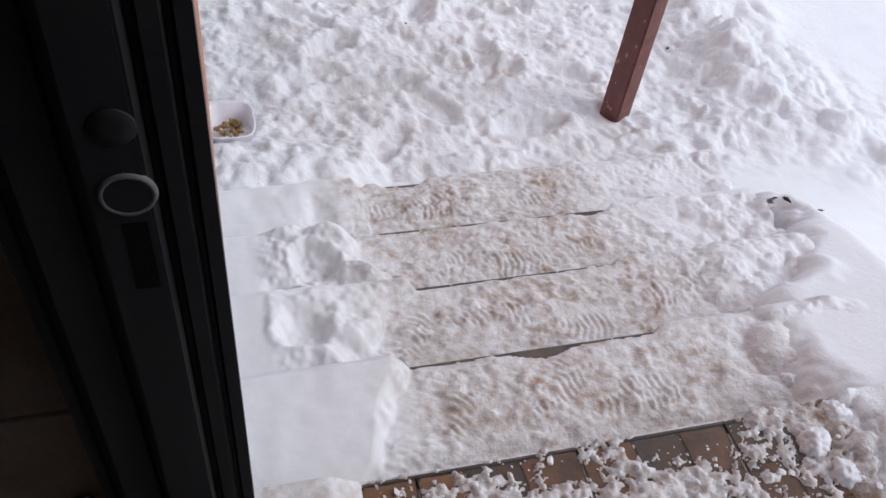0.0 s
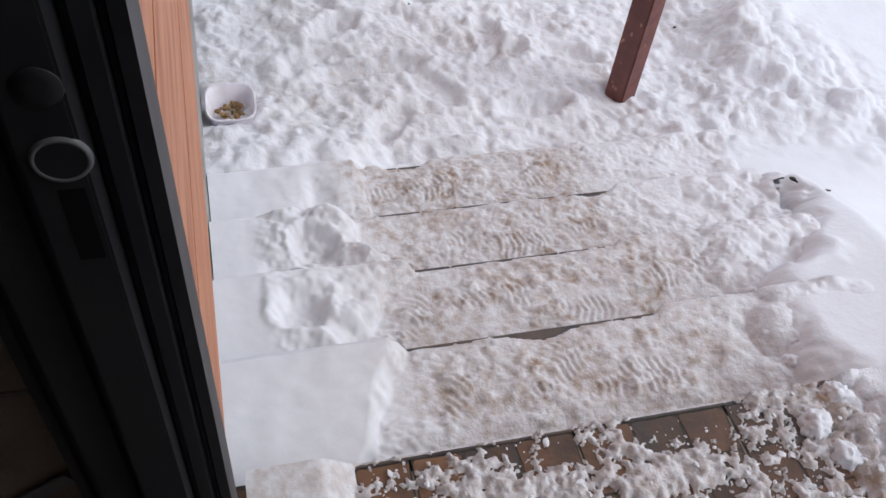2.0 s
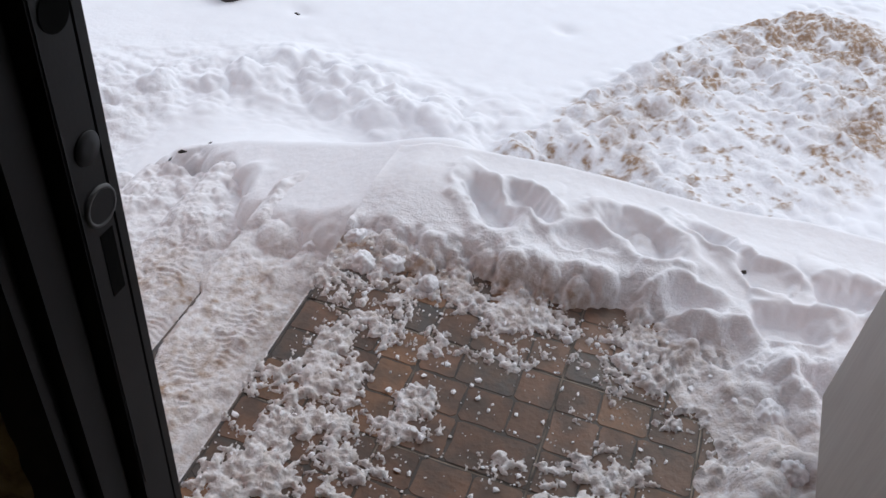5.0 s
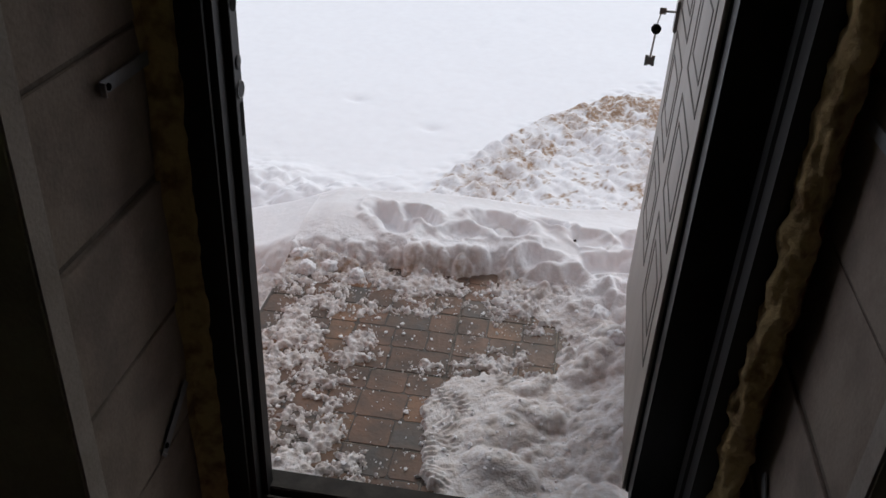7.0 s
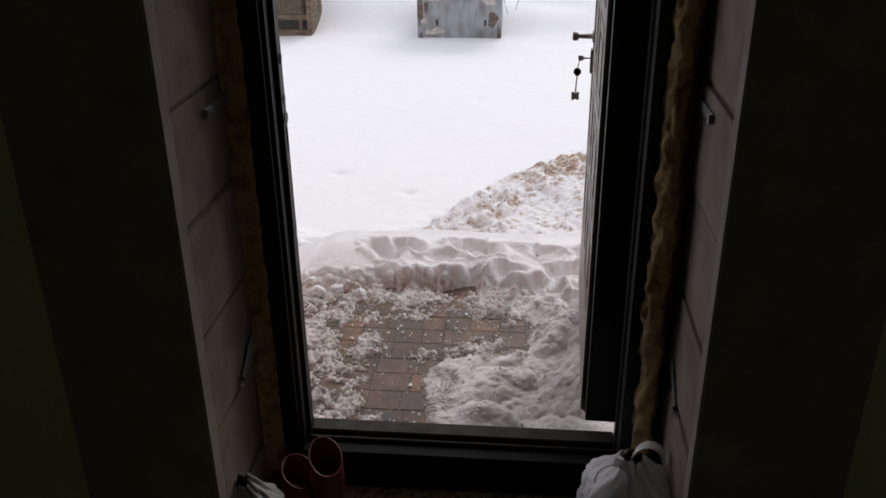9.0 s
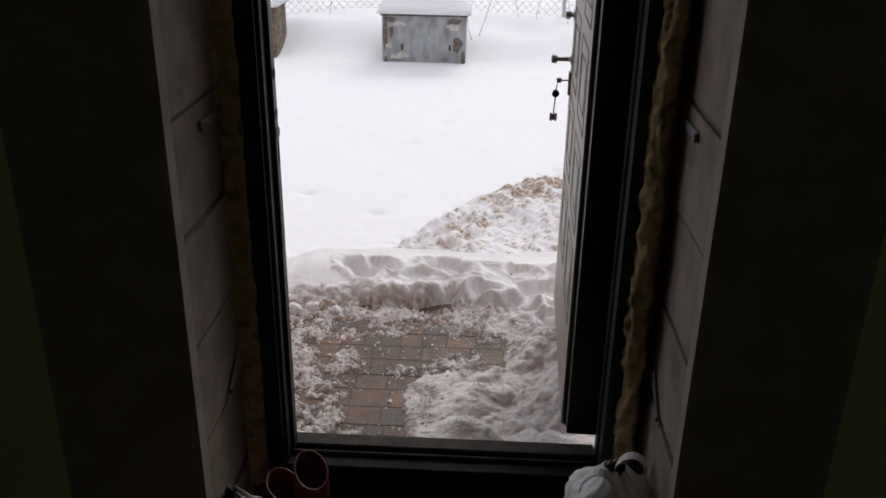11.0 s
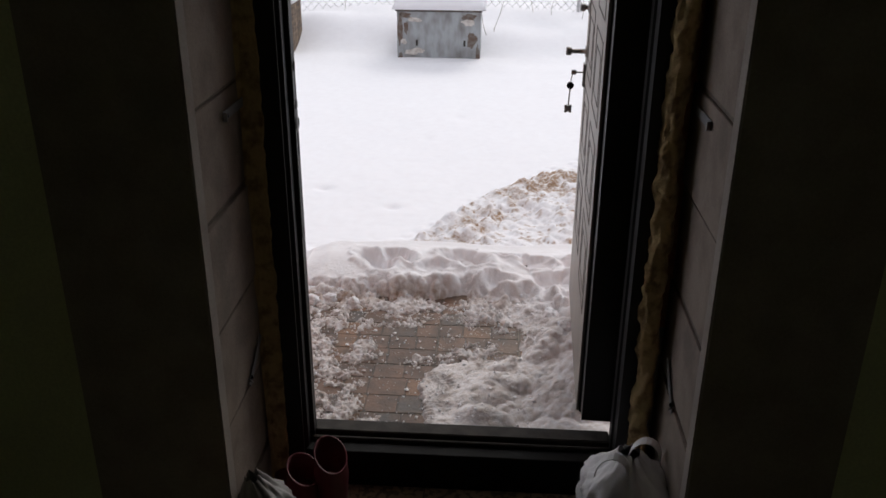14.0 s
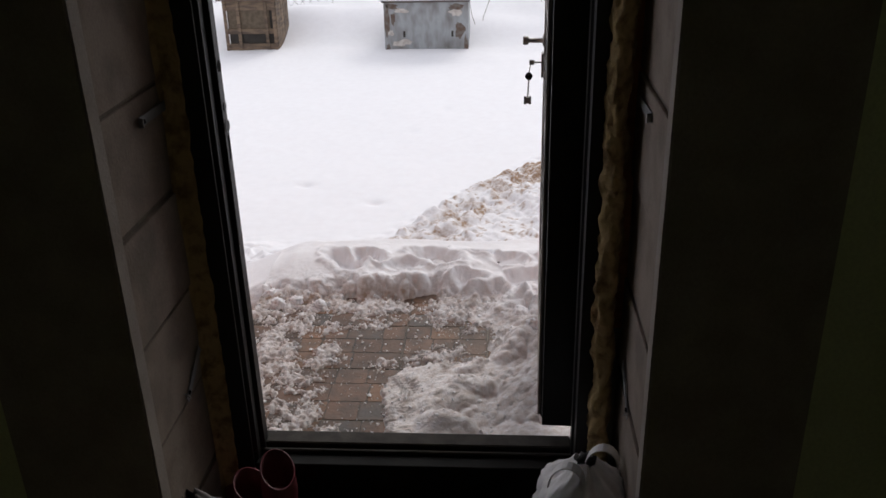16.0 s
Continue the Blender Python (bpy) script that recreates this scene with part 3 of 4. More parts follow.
def step_height(k):
    tread = PAVE - RISE * k
    nose = EDGE - TREAD * k

    def height(X, Y):
        back = np.clip((X - nose) / TREAD, 0, 1)
        near, far = ((0.34, 0.18), (0.40, 0.19), (0.28, 0.40), (0.40, 0.36))[k - 1]
        reach = near + (far - near) * back
        pad = ease(reach + 0.025, reach - 0.025, Y + 0.09 * (cloud(X, Y, 0.09, 110 + k, 3) - 0.5))
        worn = 1 - pad
        U, V = X + 0.08 * (cloud(X, Y, 0.12, 150 + k, 4, 0.6) - 0.5), Y + 0.08 * (cloud(X, Y, 0.12, 155 + k, 4, 0.6) - 0.5)
        # trodden part: pressed flat, torn in small flakes, with boot treads
        t = 0.010 + 0.010 * cloud(X, Y, 0.16, 120 + k, 3)
        torn = ease(0.40, 0.62, cloud(X, Y * 0.7, 0.10, 128 + k, 4, 0.65))
        t = t + worn * (0.008 * torn + 0.018 * (cloud(X, Y * 0.75, 0.035, 130 + k, 4, 0.75) - 0.5) * (0.5 + torn))
        for x, y, turn in SOLES[k - 1]:
            t = t + worn * sole(X, Y, x, y, turn, 0.12, 0.05, 0.017, 0.0026)
        # untrodden pad by the wall, with a crumbled edge
        edge_lump = np.exp(-((pad - 0.6) / 0.28) ** 2)
        t = t + pad * (0.040 + 0.014 * cloud(X, Y, 0.3, 140 + k, 2) + 0.022 * (cloud(X, Y, 0.17, 145 + k, 3) - 0.5) * ease(0.0, 0.08, Y)) + edge_lump * 0.020 * cloud(X, Y, 0.06, 142 + k, 3)
        # lumps at the foot of the drift
        near_drift = 1.0 + 0.14 * (k - 1)
        t = t + ease(near_drift - 0.10, near_drift + 0.08, Y) * (0.030 * clods(X, Y, 0.10, 170 + k, 0.6) + 0.025 * (cloud(X, Y, 0.06, 172 + k, 4, 0.6) - 0.4))
        if k == 2:
            t = t + pad * (dent(U, V, -0.78, 0.15, 0.085, 0.055, 35, 0.035, 0.2, 0.4) + dent(U, V, -0.70, 0.24, 0.05, 0.04, 60, 0.025, 0.2, 0.4) + 0.040 * (cloud(X, Y, 0.10, 182, 4, 0.65) - 0.5) * ease(0.04, 0.10, Y))
        if k == 3:
            t = t + pad * ease(0.04, 0.12, Y) * (0.055 * (cloud(X, Y, 0.09, 183, 4, 0.65) - 0.5) + 0.022 * clods(X, Y, 0.08, 184, 0.5)) + pad * dent(U, V, -1.05, 0.20, 0.07, 0.05, 20, 0.030, 0.2, 0.4)
        if k == 4:
            t = t + pad * (dent(U, V, -1.36, 0.27, 0.10, 0.065, 10, 0.020, 0.1, 0.2) + 0.012 * (cloud(X, Y, 0.12, 185, 2) - 0.5))
        # the nosing shows where feet fall; elsewhere the snow hangs over it
        lo, hi = ((0.31, 0.90), (0.40, 0.95), (0.30, 1.08), (0.46, 0.60))[k - 1]
        bare = ease(lo - 0.02, lo + 0.03, Y) * ease(hi + 0.03, hi - 0.02, Y)
        wide = ((0.63, 0.06, 0.020), (0.65, 0.12, 0.003), (1.00, 0.05, 0.012), (0.55, 0.03, 0.006))[k - 1]
        edge = nose - 0.016 + bare * (0.0265 + 0.006 * (cloud(X * 0 + k, Y, 0.06, 190 + k, 3) - 0.5) + wide[2] * np.exp(-((Y - wide[0]) / wide[1]) ** 2))
        t = np.maximum(t, 0.004) * (0.5 + 0.5 * ease(0, 0.03, X - edge))
        return np.where(X < edge, tread - 0.03, tread + t)
    return height


def step_dirt(X, Y):
    mid = ease(0.22, 0.42, Y) * ease(1.25, 0.95, Y)
    stain = ease(0.60, 0.70, cloud(X, Y, 0.09, 202, 3))
    return mid * (0.23 + 0.14 * ease(0.46, 0.64, cloud(X, Y, 0.12, 201, 4, 0.6)) + 0.22 * stain + 0.14 * ease(0.62, 0.70, cloud(X, Y, 0.03, 203, 2))) + 0.05 * ease(0.05, 0.2, Y) + 0.03


steps = thing("steps", "tiled concrete steps going down along the wall under trodden snow", "steps", kind="structure")
for k in range(1, 5):
    x0 = EDGE - TREAD * k
    end = 1.40 + 0.05 * k
    tread = part("step", box(x0 + 0.012, x0 + TREAD + 0.004, -0.06, end, YARD - 0.2, PAVE - RISE * k - 0.012), CONCRETE, steps)
    for j in range(6):
        y0 = -0.04 + j * 0.28
        part("tile", box(x0, x0 + TREAD, y0, min(y0 + 0.276, end), PAVE - RISE * k - 0.012, PAVE - RISE * k, 0.002), STEP_TILE, tread)
    tagged(new("step_snow", sheet("step_snow", np.arange(x0 - 0.018, x0 + TREAD + 0.004, 0.004), np.arange(-0.045, end, 0.0045), step_height(k), step_dirt, lambda X, Y, Z: Z > PAVE - RISE * k - 0.015, step_rough)),
           "trodden sandy snow lying on a step tread", "snow", "snow on the steps", "stuff")
tagged(new("snow_drift", sheet("snow_drift", np.arange(-1.9, 0.10, 0.008), np.arange(0.9, 2.5, 0.008), drift_height, lambda X, Y: 0.10 * np.exp(-((Y - 1.1 - 0.4 * ease(-0.4, -1.3, X)) / 0.08) ** 2),
           lambda X, Y, Z: (Z > yard_height(X, Y) - 0.03) & (Z > PAVE - RISE * np.ceil(np.clip((EDGE - X) / TREAD, 0, 4)) - 0.02))),
       "smooth snow drift lying over the outer ends of the steps", "snow", kind="stuff")
# nosing of the porch itself
part("nosing", box(EDGE, EDGE + 0.03, -0.06, FRONT - 0.24, PAVE - 0.05, PAVE - 0.002, 0.002), STEP_TILE, porch)


def crumb_field():
    """Loose crumbs of snow on the paving."""
    r = np.random.RandomState(5)
    n = 1100
    x, y = r.uniform(-0.29, 0.72, n), r.uniform(0.03, 1.12, n)
    s = 0.0015 + 0.0065 * r.random_sample(n) ** 4
    z = np.maximum(PAVE, porch_height(x[None], y[None])[0])
    unit = bmesh.new()
    bmesh.ops.create_icosphere(unit, subdivisions=1, radius=1)
    unit.verts.index_update()
    ball = np.array([v.co[:] for v in unit.verts])
    tris = np.array([[v.index for v in f.verts] for f in unit.faces])
    unit.free()
    pts = ball[None] * (1 + r.uniform(-0.45, 0.35, (n, len(ball), 1)))
    pts = pts * s[:, None, None] * r.uniform((0.7, 0.7, 0.45), (1.3, 1.3, 0.9), (n, 3))[:, None]
    pts = pts + np.stack([x, y, z + 0.3 * s], -1)[:, None]
    faces = tris[None] + (np.arange(n) * len(ball))[:, None, None]
    me = bpy.data.meshes.new("snow_crumbs")
    me.from_pydata(pts.reshape(-1, 3).tolist(), [], faces.reshape(-1, 3).tolist())
    me.materials.append(SNOW)
    return me


tagged(new("snow_crumbs", crumb_field()), "loose crumbs of snow scattered over the paving", "snow", kind="stuff")


def snow_balls():
    r = random.Random(8)
    bm = bmesh.new()
    for x, y, s in ((-0.22, 1.03, 0.035), (-0.15, 1.06, 0.032), (-0.27, 1.10, 0.03), (-0.05, 1.02, 0.026), (0.78, 0.75, 0.035), (0.30, 0.99, 0.014),
                    (0.74, 0.92, 0.04), (0.90, 0.85, 0.045), (-0.33, 1.10, 0.022), (-0.40, 1.12, 0.025)):
        z = max(PAVE, float(porch_height(np.array([[x]]), np.array([[y]]))[0, 0])) if x > EDGE else float(step_height(1)(np.array([[x]]), np.array([[y]]))[0, 0])
        for v in bmesh.ops.create_icosphere(bm, subdivisions=4, radius=s * 0.85, matrix=pose(x, y, z - s * 0.15))["verts"]:
            q = v.co * 30
            v.co += (v.co - Vector((x, y, z - s * 0.15))) * (0.28 * noise.noise(q) + 0.2 * noise.noise(q * 2.3) + 0.22 * noise.noise(q * 5) + 0.12 * noise.noise(q * 11))
    return bm


solid("snow_lumps", snow_balls(), SNOW, "rounded lumps of snow thrown up by the shovel", "snow", kind="stuff", smooth=True)

# ---------------------------------------------------------------- house wall
LINTEL = 2.10
wall = thing("wall_front", "aerated-block house wall with a doorway, dark inside", "wall", kind="structure")
for a, b in ((-4.0, -0.39), (1.27, 3.4)):
    part("wall_panel", box(a, b, -0.48, -0.055, -0.9, 2.7), PLASTER, wall)
part("lintel", box(-0.39, 1.27, -0.48, -0.055, LINTEL + 0.02, 2.7), PLASTER, wall)
for x0, x1 in ((-0.385, -0.092), (0.966, 1.265)):
    part("mortar_core", box(x0 + 0.006, x1 - 0.006, -0.470, -0.07, -0.9, LINTEL + 0.02), MORTAR, wall)
    for k in range(-3, 9):
        z0 = 0.02 + 0.2525 * k
        j = 0.002 * ((k * 7) % 5 - 2)
        part("block", box(x0 + j, x1 + j, -0.478, -0.062, z0 + 0.005, min(z0 + 0.2460, LINTEL + 0.018), 0.0015), BLOCK, wall)
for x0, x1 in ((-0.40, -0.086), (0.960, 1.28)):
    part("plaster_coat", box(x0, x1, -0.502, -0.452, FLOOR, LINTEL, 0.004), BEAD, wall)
for a, b in ((-4.0, -0.40), (1.28, 3.4)):
    part("plaster_face", box(a, b, -0.498, -0.482, FLOOR, 2.7), PLASTER, wall)
part("plaster_face", box(-0.40, 1.28, -0.498, -0.482, LINTEL, 2.7), PLASTER, wall)

floor = thing("floor", "speckled brown floor tiles in a dark hallway", "floor", kind="structure")
part("screed", box(-1.2, 2.1, -4.2, -0.06, FLOOR - 0.15, FLOOR - 0.006), GROUT, floor)
for i in range(11):
    for j in range(13):
        x0, y0 = -1.16 + 0.3 * i, -0.27 - 0.3 * j
        if j == 0:
            part("tile", box(x0, x0 + 0.297, y0, -0.128, FLOOR - 0.008, FLOOR, 0.0015), FLOOR_TILE, floor) if -0.2 < x0 < 1.0 else None
        else:
            part("tile", box(x0, x0 + 0.297, y0, y0 + 0.297, FLOOR - 0.008, FLOOR, 0.0015), FLOOR_TILE, floor)
for name, dims in (("wall_left", (-1.3, -1.18, -4.2, -0.50, FLOOR, 2.6)), ("wall_right", (2.08, 2.2, -4.2, -0.50, FLOOR, 2.6)), ("wall_back", (-1.3, 2.2, -4.32, -4.2, FLOOR, 2.6))):
    solid(name, box(*dims), PLASTER, "plain plastered hallway wall in the dark", "wall", kind="structure")
solid("ceiling", box(-1.3, 2.2, -4.3, -0.50, 2.6, 2.7), PLASTER, "plain hallway ceiling in the dark", "ceiling", kind="structure")

siding = thing("siding", "orange-stained wooden cladding on the outside wall", "cladding", kind="structure")
for k in range(9):
    part("plank", box(-4.0, -0.031, -0.052, -0.004, 0.36 + 0.24 * k, 0.598 + 0.24 * k, 0.003), SIDING, siding)
    part("plank", box(W + 0.031, 3.4, -0.052, -0.004, 0.36 + 0.24 * k, 0.598 + 0.24 * k, 0.003), SIDING, siding)
part("plank", box(-0.031, W + 0.031, -0.052, -0.004, LINTEL + 0.02, 2.6, 0.003), SIDING, siding)
for x in (-0.0305, W + 0.0145):
    part("sealant_bead", box(x, x + 0.016, -0.05, -0.001, -0.1, LINTEL + 0.02, 0.004), SEALANT, siding, "whitish sealant bead")
solid("plinth", box(-4.0, -0.063, -0.0545, -0.048, -0.9, 0.37), PLINTH, "grey rendered plinth below the cladding", "plinth", kind="structure")
solid("plinth", box(W + 0.063, 3.4, -0.0545, -0.048, -0.9, 0.37), PLINTH, "grey rendered plinth below the cladding", "plinth", kind="structure")

# ---------------------------------------------------------------- door frame
frame_thing = thing("door_1", "black steel door frame with ribbed jambs and a worn sill", "door frame", kind="structure")
PROFILE = ((-0.062, 0.0), (-0.001, 0.0), (-0.001, -0.009), (-0.008, -0.011), (-0.008, -0.014), (0.002, -0.016), (0.002, -0.026), (-0.008, -0.028), (-0.008, -0.032),
           (0.019, -0.034), (0.019, -0.067), (0.004, -0.069), (0.004, -0.074), (0.009, -0.076), (0.009, -0.103), (-0.004, -0.106), (-0.004, -0.112), (0.0, -0.114),
           (0.0, -0.122), (-0.062, -0.122))
part("jamb", extrude(PROFILE, FLOOR, 2.06), BLACK, frame_thing)
HINGE_SIDE = ((-0.062, 0.0), (-0.004, 0.0), (-0.004, -0.030), (0.006, -0.034), (0.006, -0.070), (0.0, -0.074), (0.0, -0.122), (-0.062, -0.122))
part("jamb", extrude([(W - x, y) for x, y in HINGE_SIDE], FLOOR, 2.06), BLACK, frame_thing)
part("head", box(-0.062, W + 0.062, -0.122, 0.0, 2.06, 2.11, 0.003), BLACK, frame_thing)
sill = part("threshold", box(0.005, W - 0.005, -0.122, -0.002, FLOOR - 0.02, -0.022, 0.002), THRESHOLD_BLACK, frame_thing)
SILL = surface("worn_sill", (0.036, 0.029, 0.024), 0.85, 0.0, other=(0.022, 0.018, 0.015), scale=20, grain=90)
part("sill_plate", box(0.004, W - 0.004, -0.055, -0.001, -0.021, 0.0, 0.003), SILL, sill, "scuffed grey-brown sill plate")
part("sill_rib", box(0.004, W - 0.004, -0.075, -0.066, -0.022, -0.010, 0.002), SILL, sill)


def ring_part(name, y, z, r, parent, material, hole=True):
    prof = [(r * 0.76, 0.0012), (r * 0.80, 0.0026), (r * 0.93, 0.0028), (r, 0.0)]
    ob = part(name, lathe(prof, (0.0192, y, z), (1, 0, 0), 32, close=False), material, parent, "grey plastic rim" if hole else "", smooth=True)
    part("hole" if hole else "cap", lathe([(r * 0.78, 0.0), (r * 0.78, 0.0024)], (0.0192, y, z), (1, 0, 0), 28), BLACK, ob)


part("lock_strip", box(0.0190, 0.0200, -0.0655, -0.0355, 0.60, 1.20, 0.0004), BLACK, frame_thing)
for yy, zz, rr, hh in ((-0.0455, 0.898, 0.0160, True),):
    ring_part("bolt_sleeve", yy, zz, rr, frame_thing, GREY_RING)
part("cap", lathe([(0.0125, 0.0), (0.0118, 0.0012), (0.004, 0.0014)], (0.0198, -0.046, 0.945), (1, 0, 0), 28), BLACK, frame_thing, smooth=True)
part("bolt_hole", lathe([(0.013, 0.0), (0.013, 0.0006)], (0.0201, -0.048, 1.04), (1, 0, 0), 28), PLASTIC_BLACK, frame_thing, "dark round hole")
part("latch_slot", box(0.0200, 0.0204, -0.0525, -0.0385, 0.818, 0.876, 0.0002), PLASTIC_BLACK, frame_thing, "dark upright slot")


def foam_bead(name, x0, x1, y0, y1, seed):
    """A swollen bead of foam between the frame and the blocks."""
    bm = bmesh.new()
    rows, sides = [], 28
    z = FLOOR
    while z < 2.1:
        mx = (x0 + x1) / 2 + 0.007 * noise.noise(Vector((seed, 0, z * 5))) + 0.004 * noise.noise(Vector((seed, 4, z * 17)))
        ring = []
        for i in range(sides):
            t = 2 * math.pi * i / sides
            c, q = math.cos(t), math.sin(t)
            k = 1.0 + 0.40 * noise.noise(Vector((1.1 * c + seed, 1.1 * q, z * 13))) + 0.30 * noise.noise(Vector((1.8 * c, 1.8 * q + seed, z * 31))) + 0.20 * noise.noise(Vector((3 * c, 3 * q, z * 60)))
            ring.append(bm.verts.new((mx + 0.5 * (x1 - x0) * k * c, (y0 + y1) / 2 + 0.5 * (y1 - y0) * k * q, z)))
        rows.append(ring)
        z += 0.006
    for r0, r1 in zip(rows, rows[1:]):
        for i in range(sides):
            bm.faces.new((r0[i], r0[(i + 1) % sides], r1[(i + 1) % sides], r1[i]))
    bm.faces.new(rows[0][::-1])
    bm.faces.new(rows[-1])
    box(x0 + 0.006, x1 - 0.006, -0.122, -0.062, FLOOR, 2.1, bm=bm)
    return part(name, bm, FOAM, wall, "lumpy yellow expanding foam", smooth=True)


def foam_trimmed():
    """The cut-back foam on the lock side: a flat band with a ragged edge over the frame."""
    bm = bmesh.new()
    rows = []
    for i in range(190):
        z = FLOOR + 0.0118 * i
        e = -0.044 + 0.011 * noise.noise(Vector((0, 0, z * 9))) + 0.005 * noise.noise(Vector((0, 3, z * 34)))
        q = -0.129 + 0.004 * noise.noise(Vector((7, 0, z * 22)))
        w = -0.0895 + 0.006 * noise.noise(Vector((4, 4, z * 13)))
        rows.append([bm.verts.new(p) for p in ((-0.0915, -0.064, z), (-0.0915, -0.150 + 0.02 * noise.noise(Vector((2, 2, z * 6))), z), (w + 0.006, q - 0.007, z), ((w + e) / 2, q - 0.002, z), (e - 0.003, q, z), (e, -0.1225, z))])
    for r0, r1 in zip(rows, rows[1:]):
        for i in range(6):
            bm.faces.new((r0[i], r0[(i + 1) % 6], r1[(i + 1) % 6], r1[i]))
    bm.faces.new(rows[0])
    bm.faces.new(rows[-1][::-1])
    return part("foam", bm, FOAM, wall, "trimmed yellow-brown expanding foam")


foam_trimmed()
foam_bead("foam", 0.890, 0.940, -0.158, -0.100, 4)


def anchor(side, z, tilt):
    """A bent steel strap that holds the frame to the blocks."""
    x = -0.090 if side < 0 else 0.964
    t = thing("anchor_strap", "bent zinc strap screwed to the blocks beside the frame", "bracket", "frame straps", at=(x, -0.25, z))
    w = x - side * 0.003
    part("strap", box(-0.0012, 0.0012, -0.03, 0.11, -0.011, 0.011, 0.0005, turn=Matrix.Translation((w, -0.25, z)) @ pose(0, 0, 0, tilt, 0, 1.5 * side)), ZINC, t)
    part("screw", lathe([(0.0055, 0), (0.0055, 0.002), (0.003, 0.004)], (w - side * 0.001, -0.262, z - 0.002), (-side, 0, 0), 14), PLASTIC_BLACK, t)
    part("bent_end", box(-0.005, 0.005, -0.0012, 0.0012, -0.010, 0.010, 0.0005, turn=Matrix.Translation((w - side * 0.005, -0.281, z)) @ pose(0, 0, 0, tilt, 0, 20 * side)), STEEL, t)


for side, z, tilt in ((-1, 0.974, 0), (1, 0.980, 0), (-1, 0.30, 35), (1, 0.27, 40)):
    anchor(side, z, tilt)

# ---------------------------------------------------------------- door leaf
leaf = thing("door_leaf", "steel door standing open, grey-beige grooved panel inside", "door", at=(0.80, 0.06, 0))
HINGE = Matrix.Translation((0.769, 0.065, 0)) @ pose(0, 0, 0, 0, 0, -2.25)
LEAF = 0.815


def on_leaf(bm):
    bmesh.ops.transform(bm, matrix=HINGE, verts=bm.verts)
    return bm


part("core", on_leaf(box(0.008, 0.072, 0.0, LEAF - 0.002, 0.012, 2.05, 0.003)), BLACK, leaf)
panel = part("inner_panel", on_leaf(box(0.0, 0.0078, 0.004, LEAF, 0.016, 2.046, 0.002)), LAMINATE, leaf, "grey-beige laminate panel with routed rectangles")
part("hinge_rail", on_leaf(box(0.012, 0.118, -0.0625, -0.002, 0.03, 2.04, 0.001)), BLACK, leaf)


def grooves(y0, y1, z0, z1):
    """Routed outline of one panel, with a smaller one inside it."""
    for inset, w in ((0.0, 0.010), (0.045, 0.007)):
        p, q, c, d = y0 + inset, y1 - inset, z0 + inset, z1 - inset
        bm = box(-0.0012, 0.001, p, p + w, c, d)
        box(-0.0012, 0.001, q - w, q, c, d, bm=bm)
        box(-0.0012, 0.001, p + w, q - w, c, c + w * 0.6, bm=bm)
        box(-0.0012, 0.001, p + w, q - w, d - w * 0.6, d, bm=bm)
        part("groove", on_leaf(bm), GROOVE, panel)


for k in range(6):
    z0 = 0.30 + 0.275 * k
    grooves(0.075, 0.345, z0, z0 + 0.225)
    grooves(0.445, 0.715, z0 + 0.02, z0 + 0.245)


def knob(name, y, z, reach, r):
    c = HINGE @ Vector((0, y, z))
    ob = part(name, lathe([(0.020, 0), (0.019, 0.004), (0.008, 0.006), (0.007, reach - 0.02), (r, reach - 0.016), (r, reach - 0.003), (r * 0.8, reach)], c, (-1, 0, 0), 24), STEEL, leaf, "steel knob", smooth=True)
    return ob


knob("knob", 0.765, 1.06, 0.032, 0.013)
knob("handle", 0.765, 0.918, 0.068, 0.014)
esc = part("escutcheon", on_leaf(box(-0.008, 0.0, 0.745, 0.785, 0.80, 0.88, 0.003)), STEEL, leaf, "steel lock plate")

key = thing("key", "keys hanging from the lock on a ring", "key", at=HINGE @ Vector((-0.02, 0.765, 0.848)))
kc = HINGE @ Vector((0, 0.765, 0.848))
bm = rod(kc, kc + Vector((-0.036, 0, 0)), 0.003)
part("key_shaft", box(-0.046, -0.030, -0.002, 0.002, -0.008, 0.008, 0.001, bm=bm, turn=Matrix.Translation(kc)), STEEL, key)
part("ring", rod(kc + Vector((-0.042, 0, -0.006)), kc + Vector((-0.047, 0, -0.036)), 0.0016), STEEL, key)
part("fob", lathe([(0.002, -0.014), (0.010, -0.009), (0.0125, 0), (0.010, 0.009), (0.002, 0.014)], kc + Vector((-0.047, 0, -0.045)), (0, 1, 0.2), 20), PLASTIC_BLACK, key, "dark round fob", smooth=True)
bm = rod(kc + Vector((-0.047, 0, -0.055)), kc + Vector((-0.050, 0, -0.118)), 0.0026)
part("second_key", bm, STEEL, key)
bm = box(-0.012, 0.012, -0.002, 0.002, -0.006, 0.006, 0.001, turn=Matrix.Translation(kc + Vector((-0.050, 0, -0.122))))
for dx, dz in ((-0.008, -0.011), (0.008, -0.011), (0.0, -0.008), (-0.008, 0.006), (0.008, 0.006)):
    box(dx - 0.004, dx + 0.004, -0.002, 0.002, dz - 0.005, dz + 0.005, bm=bm, turn=Matrix.Translation(kc + Vector((-0.050, 0, -0.122))))
part("key_bit", bm, STEEL, key)

# ---------------------------------------------------------------- things outside
# Out of view, supposed from the post: shades the porch, white underside bounces light.
canopy = thing("canopy", "unseen boarded canopy that shades the porch and steps", "canopy", kind="structure")
part("deck", box(-2.1, 1.7, -0.003, 1.50, 2.42, 2.46, 0.004), BOUNCE_BOARD, canopy)

